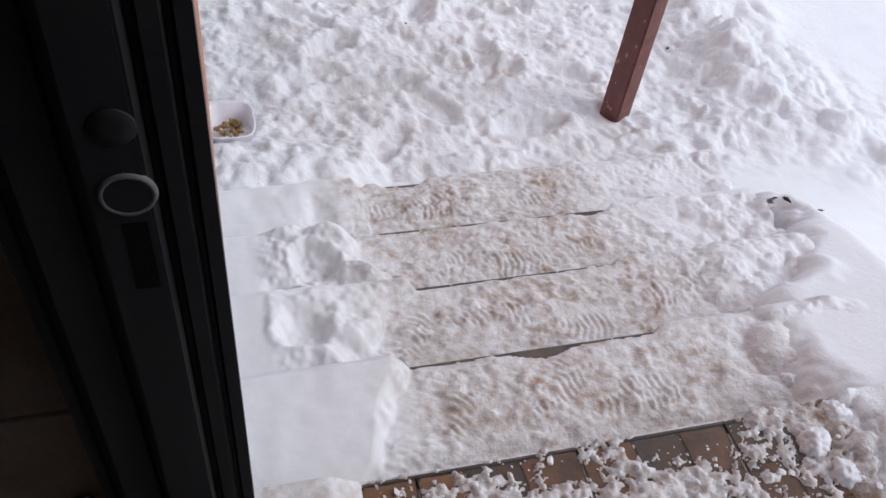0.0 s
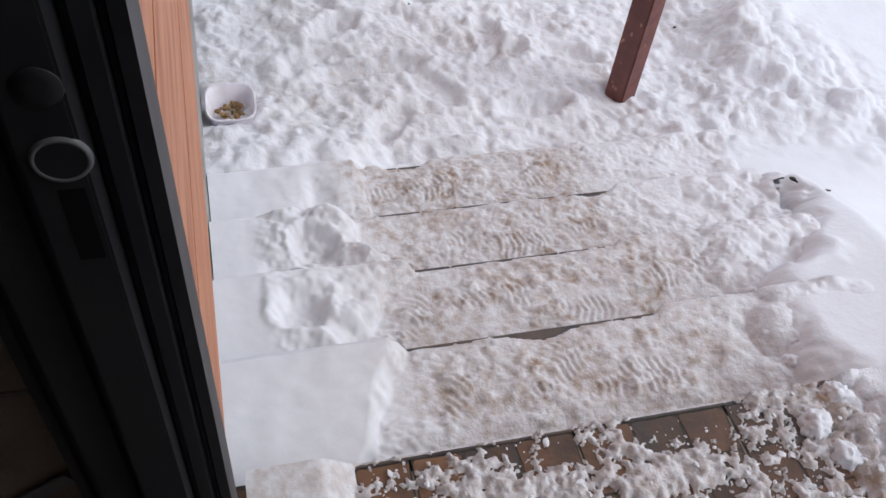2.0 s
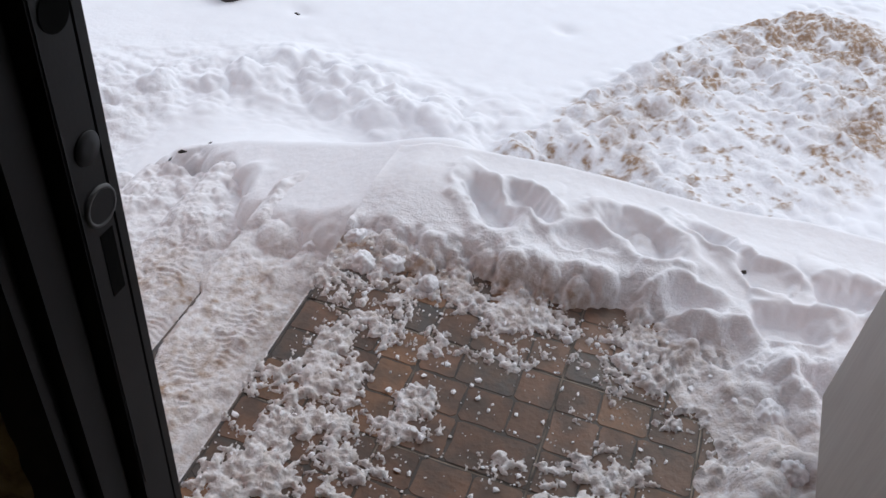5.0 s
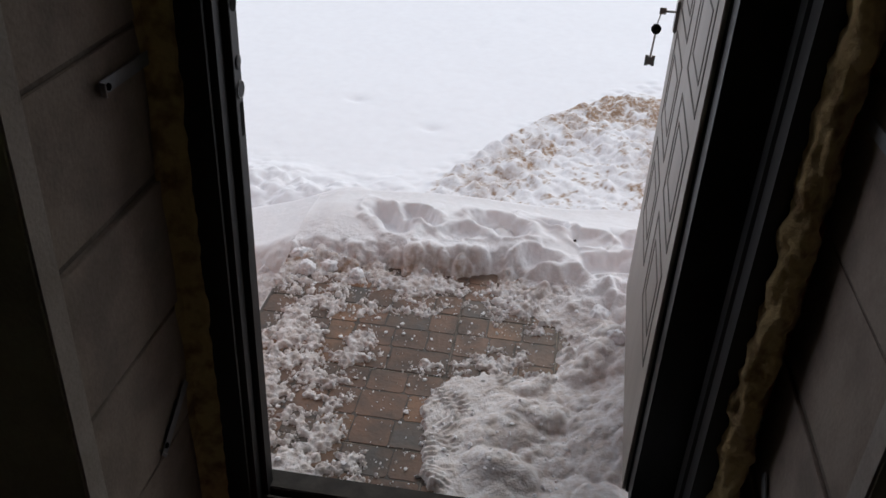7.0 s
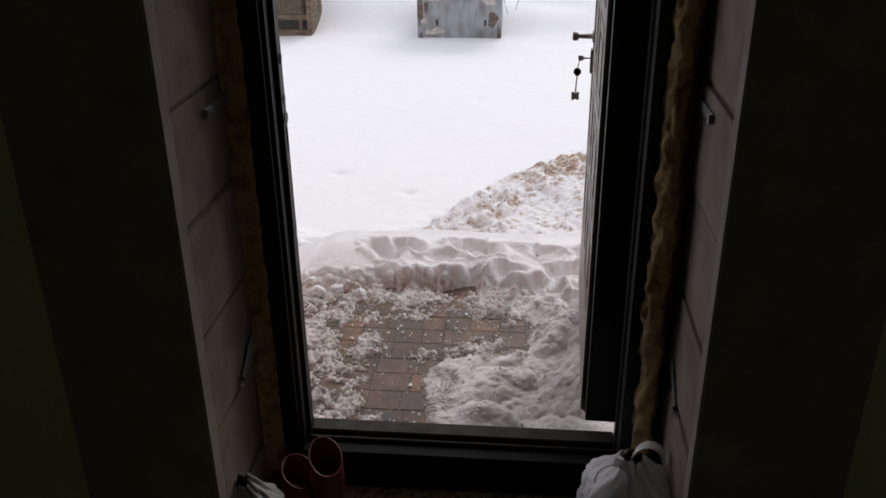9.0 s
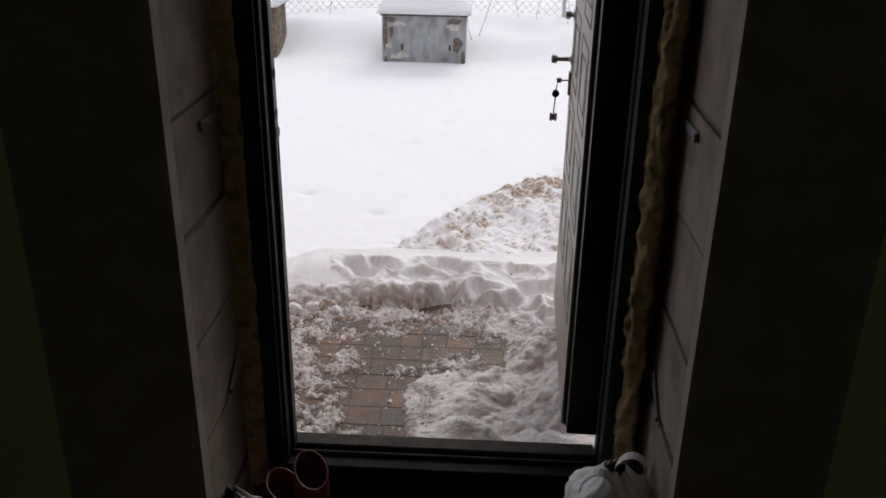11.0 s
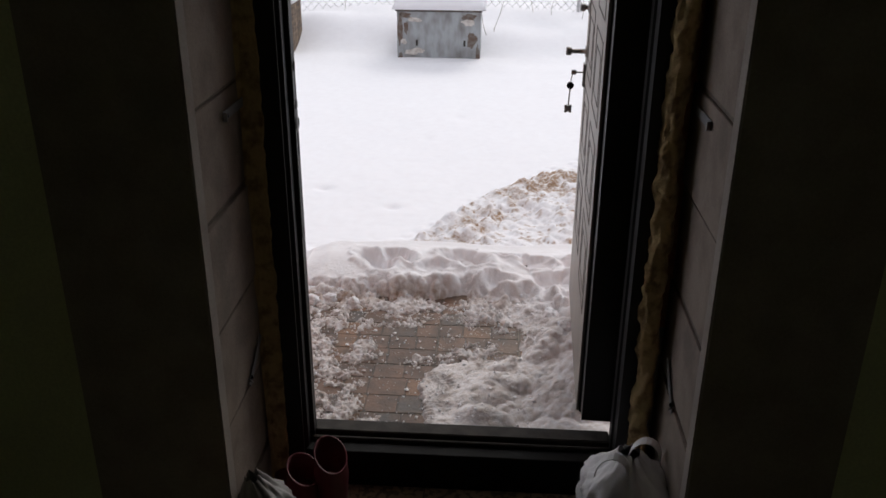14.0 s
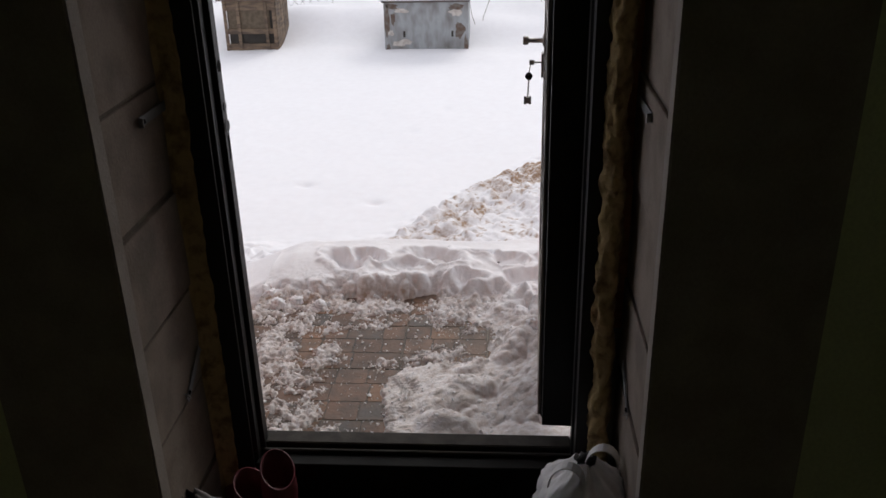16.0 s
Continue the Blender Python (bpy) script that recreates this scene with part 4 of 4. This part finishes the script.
PRIMER = surface("bare_primer", (0.42, 0.24, 0.15), 0.8)
post = thing("post", "square steel post painted oxide red, standing in snow", "post", at=(-1.83, 1.405, YARD))
part("tube", box(-0.04, 0.04, -0.04, 0.04, 0, 3.2, 0.005, turn=Matrix.Translation((-1.83, 1.405, YARD - 0.05)) @ pose(0, 0, 0, 0, 0, 28)), POST, post)
r = random.Random(2)
for k in range(26):
    bm = bmesh.new()
    a = r.choice((-0.0402, 0.0402))
    m = Matrix.Translation((-1.83, 1.405, YARD)) @ pose(0, 0, 0, 0, 0, 28)
    s = r.uniform(0.002, 0.005)
    u, z = r.uniform(-0.035, 0.035), r.uniform(0.04, 1.1) ** 1.4
    if r.random() < 0.5:
        box(a - 0.0004, a + 0.0004, u - s, u + s, z - s * 1.5, z + s * 1.5, bm=bm, turn=m)
    else:
        box(u - s, u + s, -0.0406, -0.0398, z - s * 1.5, z + s * 1.5, bm=bm, turn=m)
    part("paint_chip", bm, PRIMER, post)


BOWL = Vector((-1.85, 0.045, YARD - 0.022))
bowl = thing("bowl", "white plastic tub with dry food, set in the snow", "bowl", at=BOWL)
bm = bmesh.new()


def tub(scale, z, w):
    pts = []
    for i in range(32):
        a = 2 * math.pi * i / 32
        c, s = math.cos(a), math.sin(a)
        q = (abs(c) ** 4 + abs(s) ** 4) ** -0.25
        pts.append(bm.verts.new(BOWL + Vector((c * q * 0.075 * scale * w, s * q * 0.075 * scale, z))))
    return pts


rings = [tub(0.8, 0.0, 1.15), tub(1.0, 0.075, 1.15), tub(1.06, 0.078, 1.15), tub(1.04, 0.082, 1.15), tub(0.97, 0.078, 1.15), tub(0.78, 0.012, 1.15)]
for a, b in zip(rings, rings[1:]):
    for i in range(32):
        bm.faces.new((a[i], a[(i + 1) % 32], b[(i + 1) % 32], b[i]))
bm.faces.new(rings[0][::-1])
bm.faces.new(rings[-1])
part("tub", bm, WHITE_PLASTIC, bowl, smooth=True)
bm = bmesh.new()
r = random.Random(11)
for k in range(46):
    a, d = r.uniform(0, 6.28), 0.05 * r.random() ** 0.6
    bmesh.ops.create_icosphere(bm, subdivisions=1, radius=r.uniform(0.006, 0.011), matrix=Matrix.Translation(BOWL + Vector((d * math.cos(a), d * math.sin(a), 0.022 + r.uniform(0, 0.02)))))
part("food", bm, KIBBLE, bowl, "brown dry food")

BIT = surface("dark_bark_bit", (0.05, 0.04, 0.035), 0.9)
for k, (x, y, s, turn) in enumerate(((-1.12, 1.62, 0.016, 30), (-1.06, 1.70, 0.010, 80), (0.655, 1.34, 0.014, 10), (0.415, 1.105, 0.009, 50), (-1.42, 3.08, 0.020, 0), (0.86, 1.02, 0.012, 100),
                                     (-2.4, 0.75, 0.010, 15), (-2.7, 1.2, 0.010, 70), (-2.15, 1.75, 0.012, 120), (0.12, 1.62, 0.014, 20))):
    if y < FRONT and x > EDGE:
        z = float(porch_height(np.array([[x]]), np.array([[y]]))[0, 0])
    elif x > -1.5 and y < FRONT + 0.1:
        kk = min(4, max(1, math.ceil((EDGE - x) / TREAD)))
        z = max(float(step_height(kk)(np.array([[x]]), np.array([[y]]))[0, 0]), float(drift_height(np.array([[x]]), np.array([[y]]))[0, 0]))
    else:
        z = float(yard_height(np.array([[x]]), np.array([[y]]))[0, 0])
    bm = bmesh.new()
    for v in bmesh.ops.create_icosphere(bm, subdivisions=2, radius=1, matrix=pose(x, y, z + s * 0.15, 5, 0, turn) @ Matrix.Diagonal((s * 0.9, s * 0.4, s * 0.3, 1)))["verts"]:
        v.co += s * 0.35 * Vector((noise.noise(v.co * 90), noise.noise(v.co * 90 + Vector((5, 0, 0))), noise.noise(v.co * 90 + Vector((0, 5, 0)))))
    solid("bark_bit", bm, BIT, "small dark bit of bark lying on the snow", "debris", "bits on the snow")

bm = bmesh.new()
for v in bmesh.ops.create_icosphere(bm, subdivisions=3, radius=1, matrix=pose(-1.77, 3.05, YARD + 0.03, 0, 0, 20) @ Matrix.Diagonal((0.085, 0.06, 0.05, 1)))["verts"]:
    v.co += 0.02 * Vector((noise.noise(v.co * 18), noise.noise(v.co * 18 + Vector((5, 0, 0))), noise.noise(v.co * 18 + Vector((0, 5, 0)))))
solid("stone", bm, surface("dark_stone", (0.07, 0.055, 0.05), 0.9, scale=20), "dark stone half buried in the yard's snow", "stone", smooth=True)

# ---------------------------------------------------------------- far side of the yard
chest = thing("metal_chest", "weathered grey sheet-metal chest with rust, snow on top", "chest", at=(-0.24, 8.9, -0.8))
part("body", box(-0.74, 0.27, 8.6, 9.2, -0.95, -0.14, 0.006), SHEET_METAL, chest)
part("lid_edge", box(-0.76, 0.29, 8.58, 9.22, -0.145, -0.115, 0.005), LID, chest, "dark weathered lid edge")
def blotch(cx, cz, rx, rz, y, seed):
    """A flat flake of rust with a ragged outline."""
    bm = bmesh.new()
    out = []
    for i in range(26):
        t = 2 * math.pi * i / 26
        k = 0.75 + 0.5 * noise.noise(Vector((math.cos(t) * 1.8, math.sin(t) * 1.8, seed))) + 0.12 * noise.noise(Vector((math.cos(t) * 6, math.sin(t) * 6, seed)))
        out.append((min(0.268, max(-0.738, cx + rx * k * math.cos(t))), cz + rz * k * math.sin(t)))
    front = [bm.verts.new((x, y - 0.004, z)) for x, z in out]
    back = [bm.verts.new((x, y, z)) for x, z in out]
    bm.faces.new(front)
    bm.faces.new(back[::-1])
    for i in range(26):
        bm.faces.new((front[i], front[(i + 1) % 26], back[(i + 1) % 26], back[i]))
    return bm


for k, (cx, cz, rx, rz) in enumerate(((-0.70, -0.35, 0.05, 0.22), (-0.64, -0.19, 0.10, 0.04), (0.12, -0.20, 0.13, 0.05), (0.17, -0.48, 0.08, 0.12), (-0.63, -0.33, 0.03, 0.10), (0.24, -0.70, 0.03, 0.2), (-0.70, -0.72, 0.04, 0.12))):
    part("rust_patch", blotch(cx, cz, rx, rz, 8.6, 1.7 * k), RUST, chest, "flaking rust patch")
for k, (cx, cz, rx, rz) in enumerate(((-0.52, -0.24, 0.11, 0.035), (-0.53, -0.62, 0.16, 0.045), (0.13, -0.27, 0.10, 0.05), (-0.66, -0.50, 0.04, 0.05))):
    part("paint_flake", blotch(cx, cz, rx, rz, 8.594, 3.1 * k + 20), PALE, chest, "pale peeling paint")
for x in (-0.50, 0.08):
    part("latch", box(x - 0.012, x + 0.012, 8.588, 8.6, -0.55, -0.48, 0.002), DARK, chest)


def snow_cap(name, x0, x1, y0, y1, z, h, seed):
    bm = bmesh.new()
    n = 22
    grid = [[None] * (n + 1) for _ in range(n + 1)]
    for i in range(n + 1):
        for j in range(n + 1):
            u, v = i / n, j / n
            e = (1 - abs(2 * u - 1) ** 5) * (1 - abs(2 * v - 1) ** 5)
            x, y = x0 + (x1 - x0) * u, y0 + (y1 - y0) * v
            grid[i][j] = bm.verts.new((x, y, z + h * e ** 0.5 * (0.85 + 0.4 * noise.noise(Vector((x * 1.7, y * 1.7, seed))))))
    for i in range(n):
        for j in range(n):
            bm.faces.new((grid[i][j], grid[i + 1][j], grid[i + 1][j + 1], grid[i][j + 1]))
    bm.faces.new([grid[i][0] for i in range(n + 1)] + [grid[n][j] for j in range(1, n + 1)] + [grid[i][n] for i in range(n - 1, -1, -1)] + [grid[0][j] for j in range(n - 1, 0, -1)])
    return solid(name, bm, SNOW, "thick rounded cap of snow lying on a lid", "snow", "snow caps", smooth=True)


snow_cap("snow_cap", -0.80, 0.33, 8.54, 9.3, -0.117, 0.34, 2.0)

hutch = thing("wooden_hutch", "old brown wooden hutch with mesh front, half buried in snow", "hutch", at=(-2.4, 8.9, -0.8))
part("body", box(-2.66, -2.10, 8.66, 9.3, -0.95, -0.10, 0.006), DARK, hutch)
for z0, z1 in ((-0.22, -0.10), (-0.50, -0.44), (-0.95, -0.62)):
    part("board", box(-2.70, -2.08, 8.63, 8.66, z0, z1, 0.004), OLD_WOOD, hutch)
for x in (-2.70, -2.54, -2.20, -2.10):
    part("stile", box(x, x + 0.04, 8.615, 8.63, -0.95, -0.10, 0.003), OLD_WOOD, hutch)
part("mesh_panel", box(-2.66, -2.14, 8.645, 8.655, -0.44, -0.22), surface("sacking", (0.13, 0.10, 0.07), 0.9, scale=30), hutch)
for k in range(5):
    part("side_board", box(-2.10, -2.06, 8.67 + 0.125 * k, 8.79 + 0.125 * k, -0.95, -0.10, 0.004), OLD_WOOD, hutch)
part("roof", box(-2.76, -2.02, 8.58, 9.36, -0.10, -0.075, 0.004), RUST, hutch)
snow_cap("snow_cap", -2.78, -2.00, 8.56, 9.38, -0.077, 0.30, 5.0)

fence = thing("chain_link_fence", "chain-link wire fence along the far side of the yard", "fence", at=(0, 10.6, -0.6))
bm = bmesh.new()
FX0, FX1, FZ0, FZ1, PITCH = -5.5, 4.5, -0.75, 0.95, 0.115
h = FZ1 - FZ0
for k in range(int((FX1 - FX0 + h) / PITCH)):
    for s in (1, -1):
        xa = FX0 - h + k * PITCH
        xb = xa + h
        za, zb = (FZ0, FZ1) if s > 0 else (FZ1, FZ0)
        if xa < FX0 or xb > FX1:
            continue
        rod((xa, 10.6 + 0.003 * s, za), (xb, 10.6 + 0.003 * s, zb), 0.0026, 4, bm)
part("netting", bm, WIRE, fence)
for k in range(5):
    part("fence_post", rod((-5.0 + 2.2 * k, 10.64, -0.9), (-5.0 + 2.2 * k, 10.64, 1.05), 0.025, 12), WIRE, fence)


def twig(seed, x, y, lean):
    r = random.Random(seed)
    bm = bmesh.new()
    p = Vector((x, y, -0.75))
    rad, d = 0.0045, Vector((lean, 0, 1))
    for k in range(7):
        q = p + Vector((d.x + r.uniform(-0.25, 0.25), r.uniform(-0.2, 0.2), 1)).normalized() * r.uniform(0.12, 0.2)
        rod(p, q, rad, 6, bm, rad * 0.85)
        if k > 1:
            rod(q, q + Vector((r.uniform(-0.2, 0.2), r.uniform(-0.1, 0.1), r.uniform(0.06, 0.2))), rad * 0.5, 5, bm, rad * 0.2)
        p, rad = q, rad * 0.85
    return solid("bare_twig", bm, TWIG, "thin bare stem poking out of the snow by the fence", "twig", "stems by the fence")


for i, (x, y, lean) in enumerate(((0.42, 9.3, -0.25), (0.36, 9.4, 0.3), (1.2, 10.2, 0.1), (1.7, 10.3, -0.1), (0.9, 10.3, 0.0), (-1.7, 10.3, 0.1), (2.3, 10.2, 0.1))):
    twig(i + 1, x, y, lean)

# ---------------------------------------------------------------- things inside
def boot(name, x, y, turn, size=1.0):
    """A short rubber boot: shaft, foot and sole."""
    t = thing(name, "dark red rubber boot standing on the floor", "boot", "rubber boots", at=(x, y, FLOOR))
    m = Matrix.Translation((x, y, FLOOR)) @ pose(0, 0, 0, 0, 0, turn) @ Matrix.Diagonal((1, 1, size, 1))

    def loop(bm, cy, cz, rx, ry, tilt=0.0):
        out = []
        for i in range(24):
            a = 2 * math.pi * i / 24
            v = Vector((rx * math.cos(a), cy + ry * math.sin(a), cz + tilt * math.sin(a)))
            out.append(bm.verts.new(m @ v))
        return out

    def skin(bm, loops):
        for a, b in zip(loops, loops[1:]):
            for i in range(24):
                bm.faces.new((a[i], a[(i + 1) % 24], b[(i + 1) % 24], b[i]))

    bm = bmesh.new()
    loops = [loop(bm, 0.0, 0.012, 0.038, 0.045), loop(bm, 0.0, 0.06, 0.041, 0.048), loop(bm, 0.0, 0.12, 0.046, 0.056, 0.006), loop(bm, 0.0, 0.175, 0.042, 0.056, 0.022),
             loop(bm, 0.0, 0.180, 0.044, 0.058, 0.022), loop(bm, 0.0, 0.182, 0.040, 0.054, 0.022), loop(bm, 0.0, 0.12, 0.043, 0.053, 0.006), loop(bm, 0.0, 0.02, 0.034, 0.040)]
    skin(bm, loops)
    bm.faces.new(loops[0][::-1])
    bm.faces.new(loops[-1])
    part("shaft", bm, RUBBER, t, smooth=True)
    bm = bmesh.new()
    loops = []
    for i in range(9):
        u = i / 8
        yy = 0.01 + 0.17 * u
        w, hgt = 0.043 * math.sqrt(max(0.02, 1 - (u * 0.98) ** 4)), 0.085 - 0.035 * u - 0.02 * u ** 4
        ring = []
        for k in range(24):
            a = 2 * math.pi * k / 24
            ring.append(bm.verts.new(m @ Vector((w * math.cos(a), yy, 0.012 + hgt / 2 + hgt / 2 * math.sin(a)))))
        loops.append(ring)
    skin(bm, loops)
    bm.faces.new(loops[0][::-1])
    bm.faces.new(loops[-1])
    part("foot", bm, RUBBER, t, smooth=True)
    part("sole", box(-0.042, 0.042, -0.052, 0.185, 0.0, 0.012, 0.005, turn=m), PLASTIC_BLACK, t)


boot("rubber_boot", 0.098, -0.235, 25, 1.0)
boot("rubber_boot", 0.022, -0.232, 35, 0.70)


def bag(name, x, y, w, d, h, seed, peak, label, film):
    """A crumpled, half-collapsed carrier bag."""
    bm = bmesh.new()
    n, rows = 72, 40
    loops = []
    for j in range(rows):
        v = j / (rows - 1)
        ring = []
        for i in range(n):
            a = 2 * math.pi * i / n
            c, s = math.cos(a), math.sin(a)
            swell = (0.82 + 0.25 * math.sin(math.pi * min(1, v * 1.15))) * (1 - 0.72 * max(0, v - 0.72) / 0.28)
            fold = 0.16 * noise.noise(Vector((c * 2.2, s * 2.2, v * 2.6 + seed))) + 0.22 * (0.3 - abs(noise.noise(Vector((c * 3.1, s * 3.1, v * 5 + 2 * seed))))) * (0.3 + v) + 0.07 * abs(noise.noise(Vector((c * 5, s * 5, v * 4 + seed)))) + 0.05 * math.sin(9 * a + 6 * v + seed) * v + 0.22 * (0.25 - abs(noise.noise(Vector((c * 4.3 + seed, s * 4.3, v * 9))))) * min(1, 2 * v)
            q = (abs(c) ** 3 + abs(s) ** 3) ** (-1 / 3)
            k = swell * (1 + fold)
            ring.append(bm.verts.new((x + c * q * w * k + peak[0] * v ** 3, y + s * q * d * k + peak[1] * v ** 3, FLOOR + 0.002 + h * v * (1 + 0.08 * v * noise.noise(Vector((c * 2.6, s * 2.6, seed)))))))
        loops.append(ring)
    for a, b in zip(loops, loops[1:]):
        for i in range(n):
            bm.faces.new((a[i], a[(i + 1) % n], b[(i + 1) % n], b[i]))
    bm.faces.new(loops[0][::-1])
    t = thing(name, label, "bag", at=(x, y, FLOOR))
    part("sack", bm, film, t, smooth=True)
    return t


right_bag = bag("plastic_bag", 0.870, -0.30, 0.104, 0.10, 0.265, 3.0, (0.0, 0.02), "crumpled white plastic carrier bag with a dark blue print", BAG)
for k in range(2):
    bm = bmesh.new()
    pts = [Vector((0.82 + 0.09 * k + 0.04 * math.cos(t), -0.34 + 0.07 * k, 0.11 + 0.055 * math.sin(t))) for t in [math.pi * i / 10 for i in range(11)]]
    rings = []
    for n_, p in enumerate(pts):
        out = (p - Vector((0.82 + 0.09 * k, p.y, 0.11))).normalized() * 0.0014
        side = Vector((0.004, 0.014, 0.0))
        rings.append([bm.verts.new(p + out + side), bm.verts.new(p + out - side), bm.verts.new(p - out - side), bm.verts.new(p - out + side)])
    for r0, r1 in zip(rings, rings[1:]):
        for i in range(4):
            bm.faces.new((r0[i], r0[(i + 1) % 4], r1[(i + 1) % 4], r1[i]))
    bm.faces.new(rings[0])
    bm.faces.new(rings[-1][::-1])
    part("handle", bm, BAG, right_bag)
part("print", box(-0.012, 0.012, -0.004, 0.004, -0.035, 0.035, 0.003, turn=Matrix.Translation((0.835, -0.402, 0.045)) @ pose(0, 0, 0, -14, 8, -10)), BLUE, right_bag, "dark blue print")
bag("plastic_bag", -0.020, -0.43, 0.066, 0.07, 0.25, 7.0, (-0.035, 0.0), "limp white plastic bag leaning on the doorway's side", SHADED_BAG)

# ---------------------------------------------------------------- paving stones, last
r = random.Random(21)
KINDS = ["brown", "brown", "brown", "brown", "ochre", "ochre", "grey"]
for sx in range(4):
    for sy in range(4):
        x0, y0 = EDGE + 0.006 + 0.304 * sx, 0.0 + 0.302 * sy - 0.03
        slab = part("paving_slab", box(x0 + 0.0018, x0 + 0.3022, y0 + 0.0018, y0 + 0.3002, PAVE - 0.0060, PAVE - 0.0012, 0.0004), JOINT, porch)
        rows = r.choice(((0, 0.32, 0.66, 1), (0, 0.36, 0.68, 1), (0, 0.30, 0.63, 1), (0, 0.34, 0.70, 1)))
        for j in range(3):
            cuts = [0] + sorted(r.choice(((0.3, 0.66), (0.28, 0.72), (0.40, 0.74), (0.34, 0.60), (0.55,), (0.42,)))) + [1]
            for i in range(len(cuts) - 1):
                a, b = x0 + 0.002 + 0.300 * cuts[i], x0 + 0.002 + 0.300 * cuts[i + 1]
                c, d = y0 + 0.002 + 0.298 * rows[j], y0 + 0.002 + 0.298 * rows[j + 1]
                bm = bmesh.new()
                cx, cy, hx, hy = (a + b) / 2, (c + d) / 2, (b - a) / 2 - 0.0008, (d - c) / 2 - 0.0008
                base = []
                for ux, uy in ((1, 1), (-1, 1), (-1, -1), (1, -1)):
                    clip = [r.uniform(0.004, 0.011) for _ in range(2)]
                    two = [(cx + ux * (hx - clip[0]), cy + uy * hy), (cx + ux * hx, cy + uy * (hy - clip[1]))]
                    base += two[::-1] if ux * uy > 0 else two
                    side = r.uniform(-0.0035, 0.0)
                    base.append((cx, cy + uy * (hy + side)) if ux * uy > 0 else (cx + ux * (hx + side), cy))
                tilt = r.uniform(-0.0010, 0.0010), r.uniform(-0.0010, 0.0010)
                low = [bm.verts.new((px, py, PAVE - 0.0022)) for px, py in base]
                top = [bm.verts.new((px + (cx - px) * 0.025, py + (cy - py) * 0.025, PAVE - 0.0002)) for px, py in base]
                crown = [bm.verts.new((px + (cx - px) * 0.45, py + (cy - py) * 0.45, PAVE - 0.0002 + 0.5 * tilt[0] * (px - cx) / hx + 0.5 * tilt[1] * (py - cy) / hy)) for px, py in base]
                for k in range(12):
                    bm.faces.new((low[k], low[(k + 1) % 12], top[(k + 1) % 12], top[k]))
                    bm.faces.new((top[k], top[(k + 1) % 12], crown[(k + 1) % 12], crown[k]))
                bm.faces.new(crown)
                part("paving_stone", bm, STONE[r.choice(KINDS)], slab)
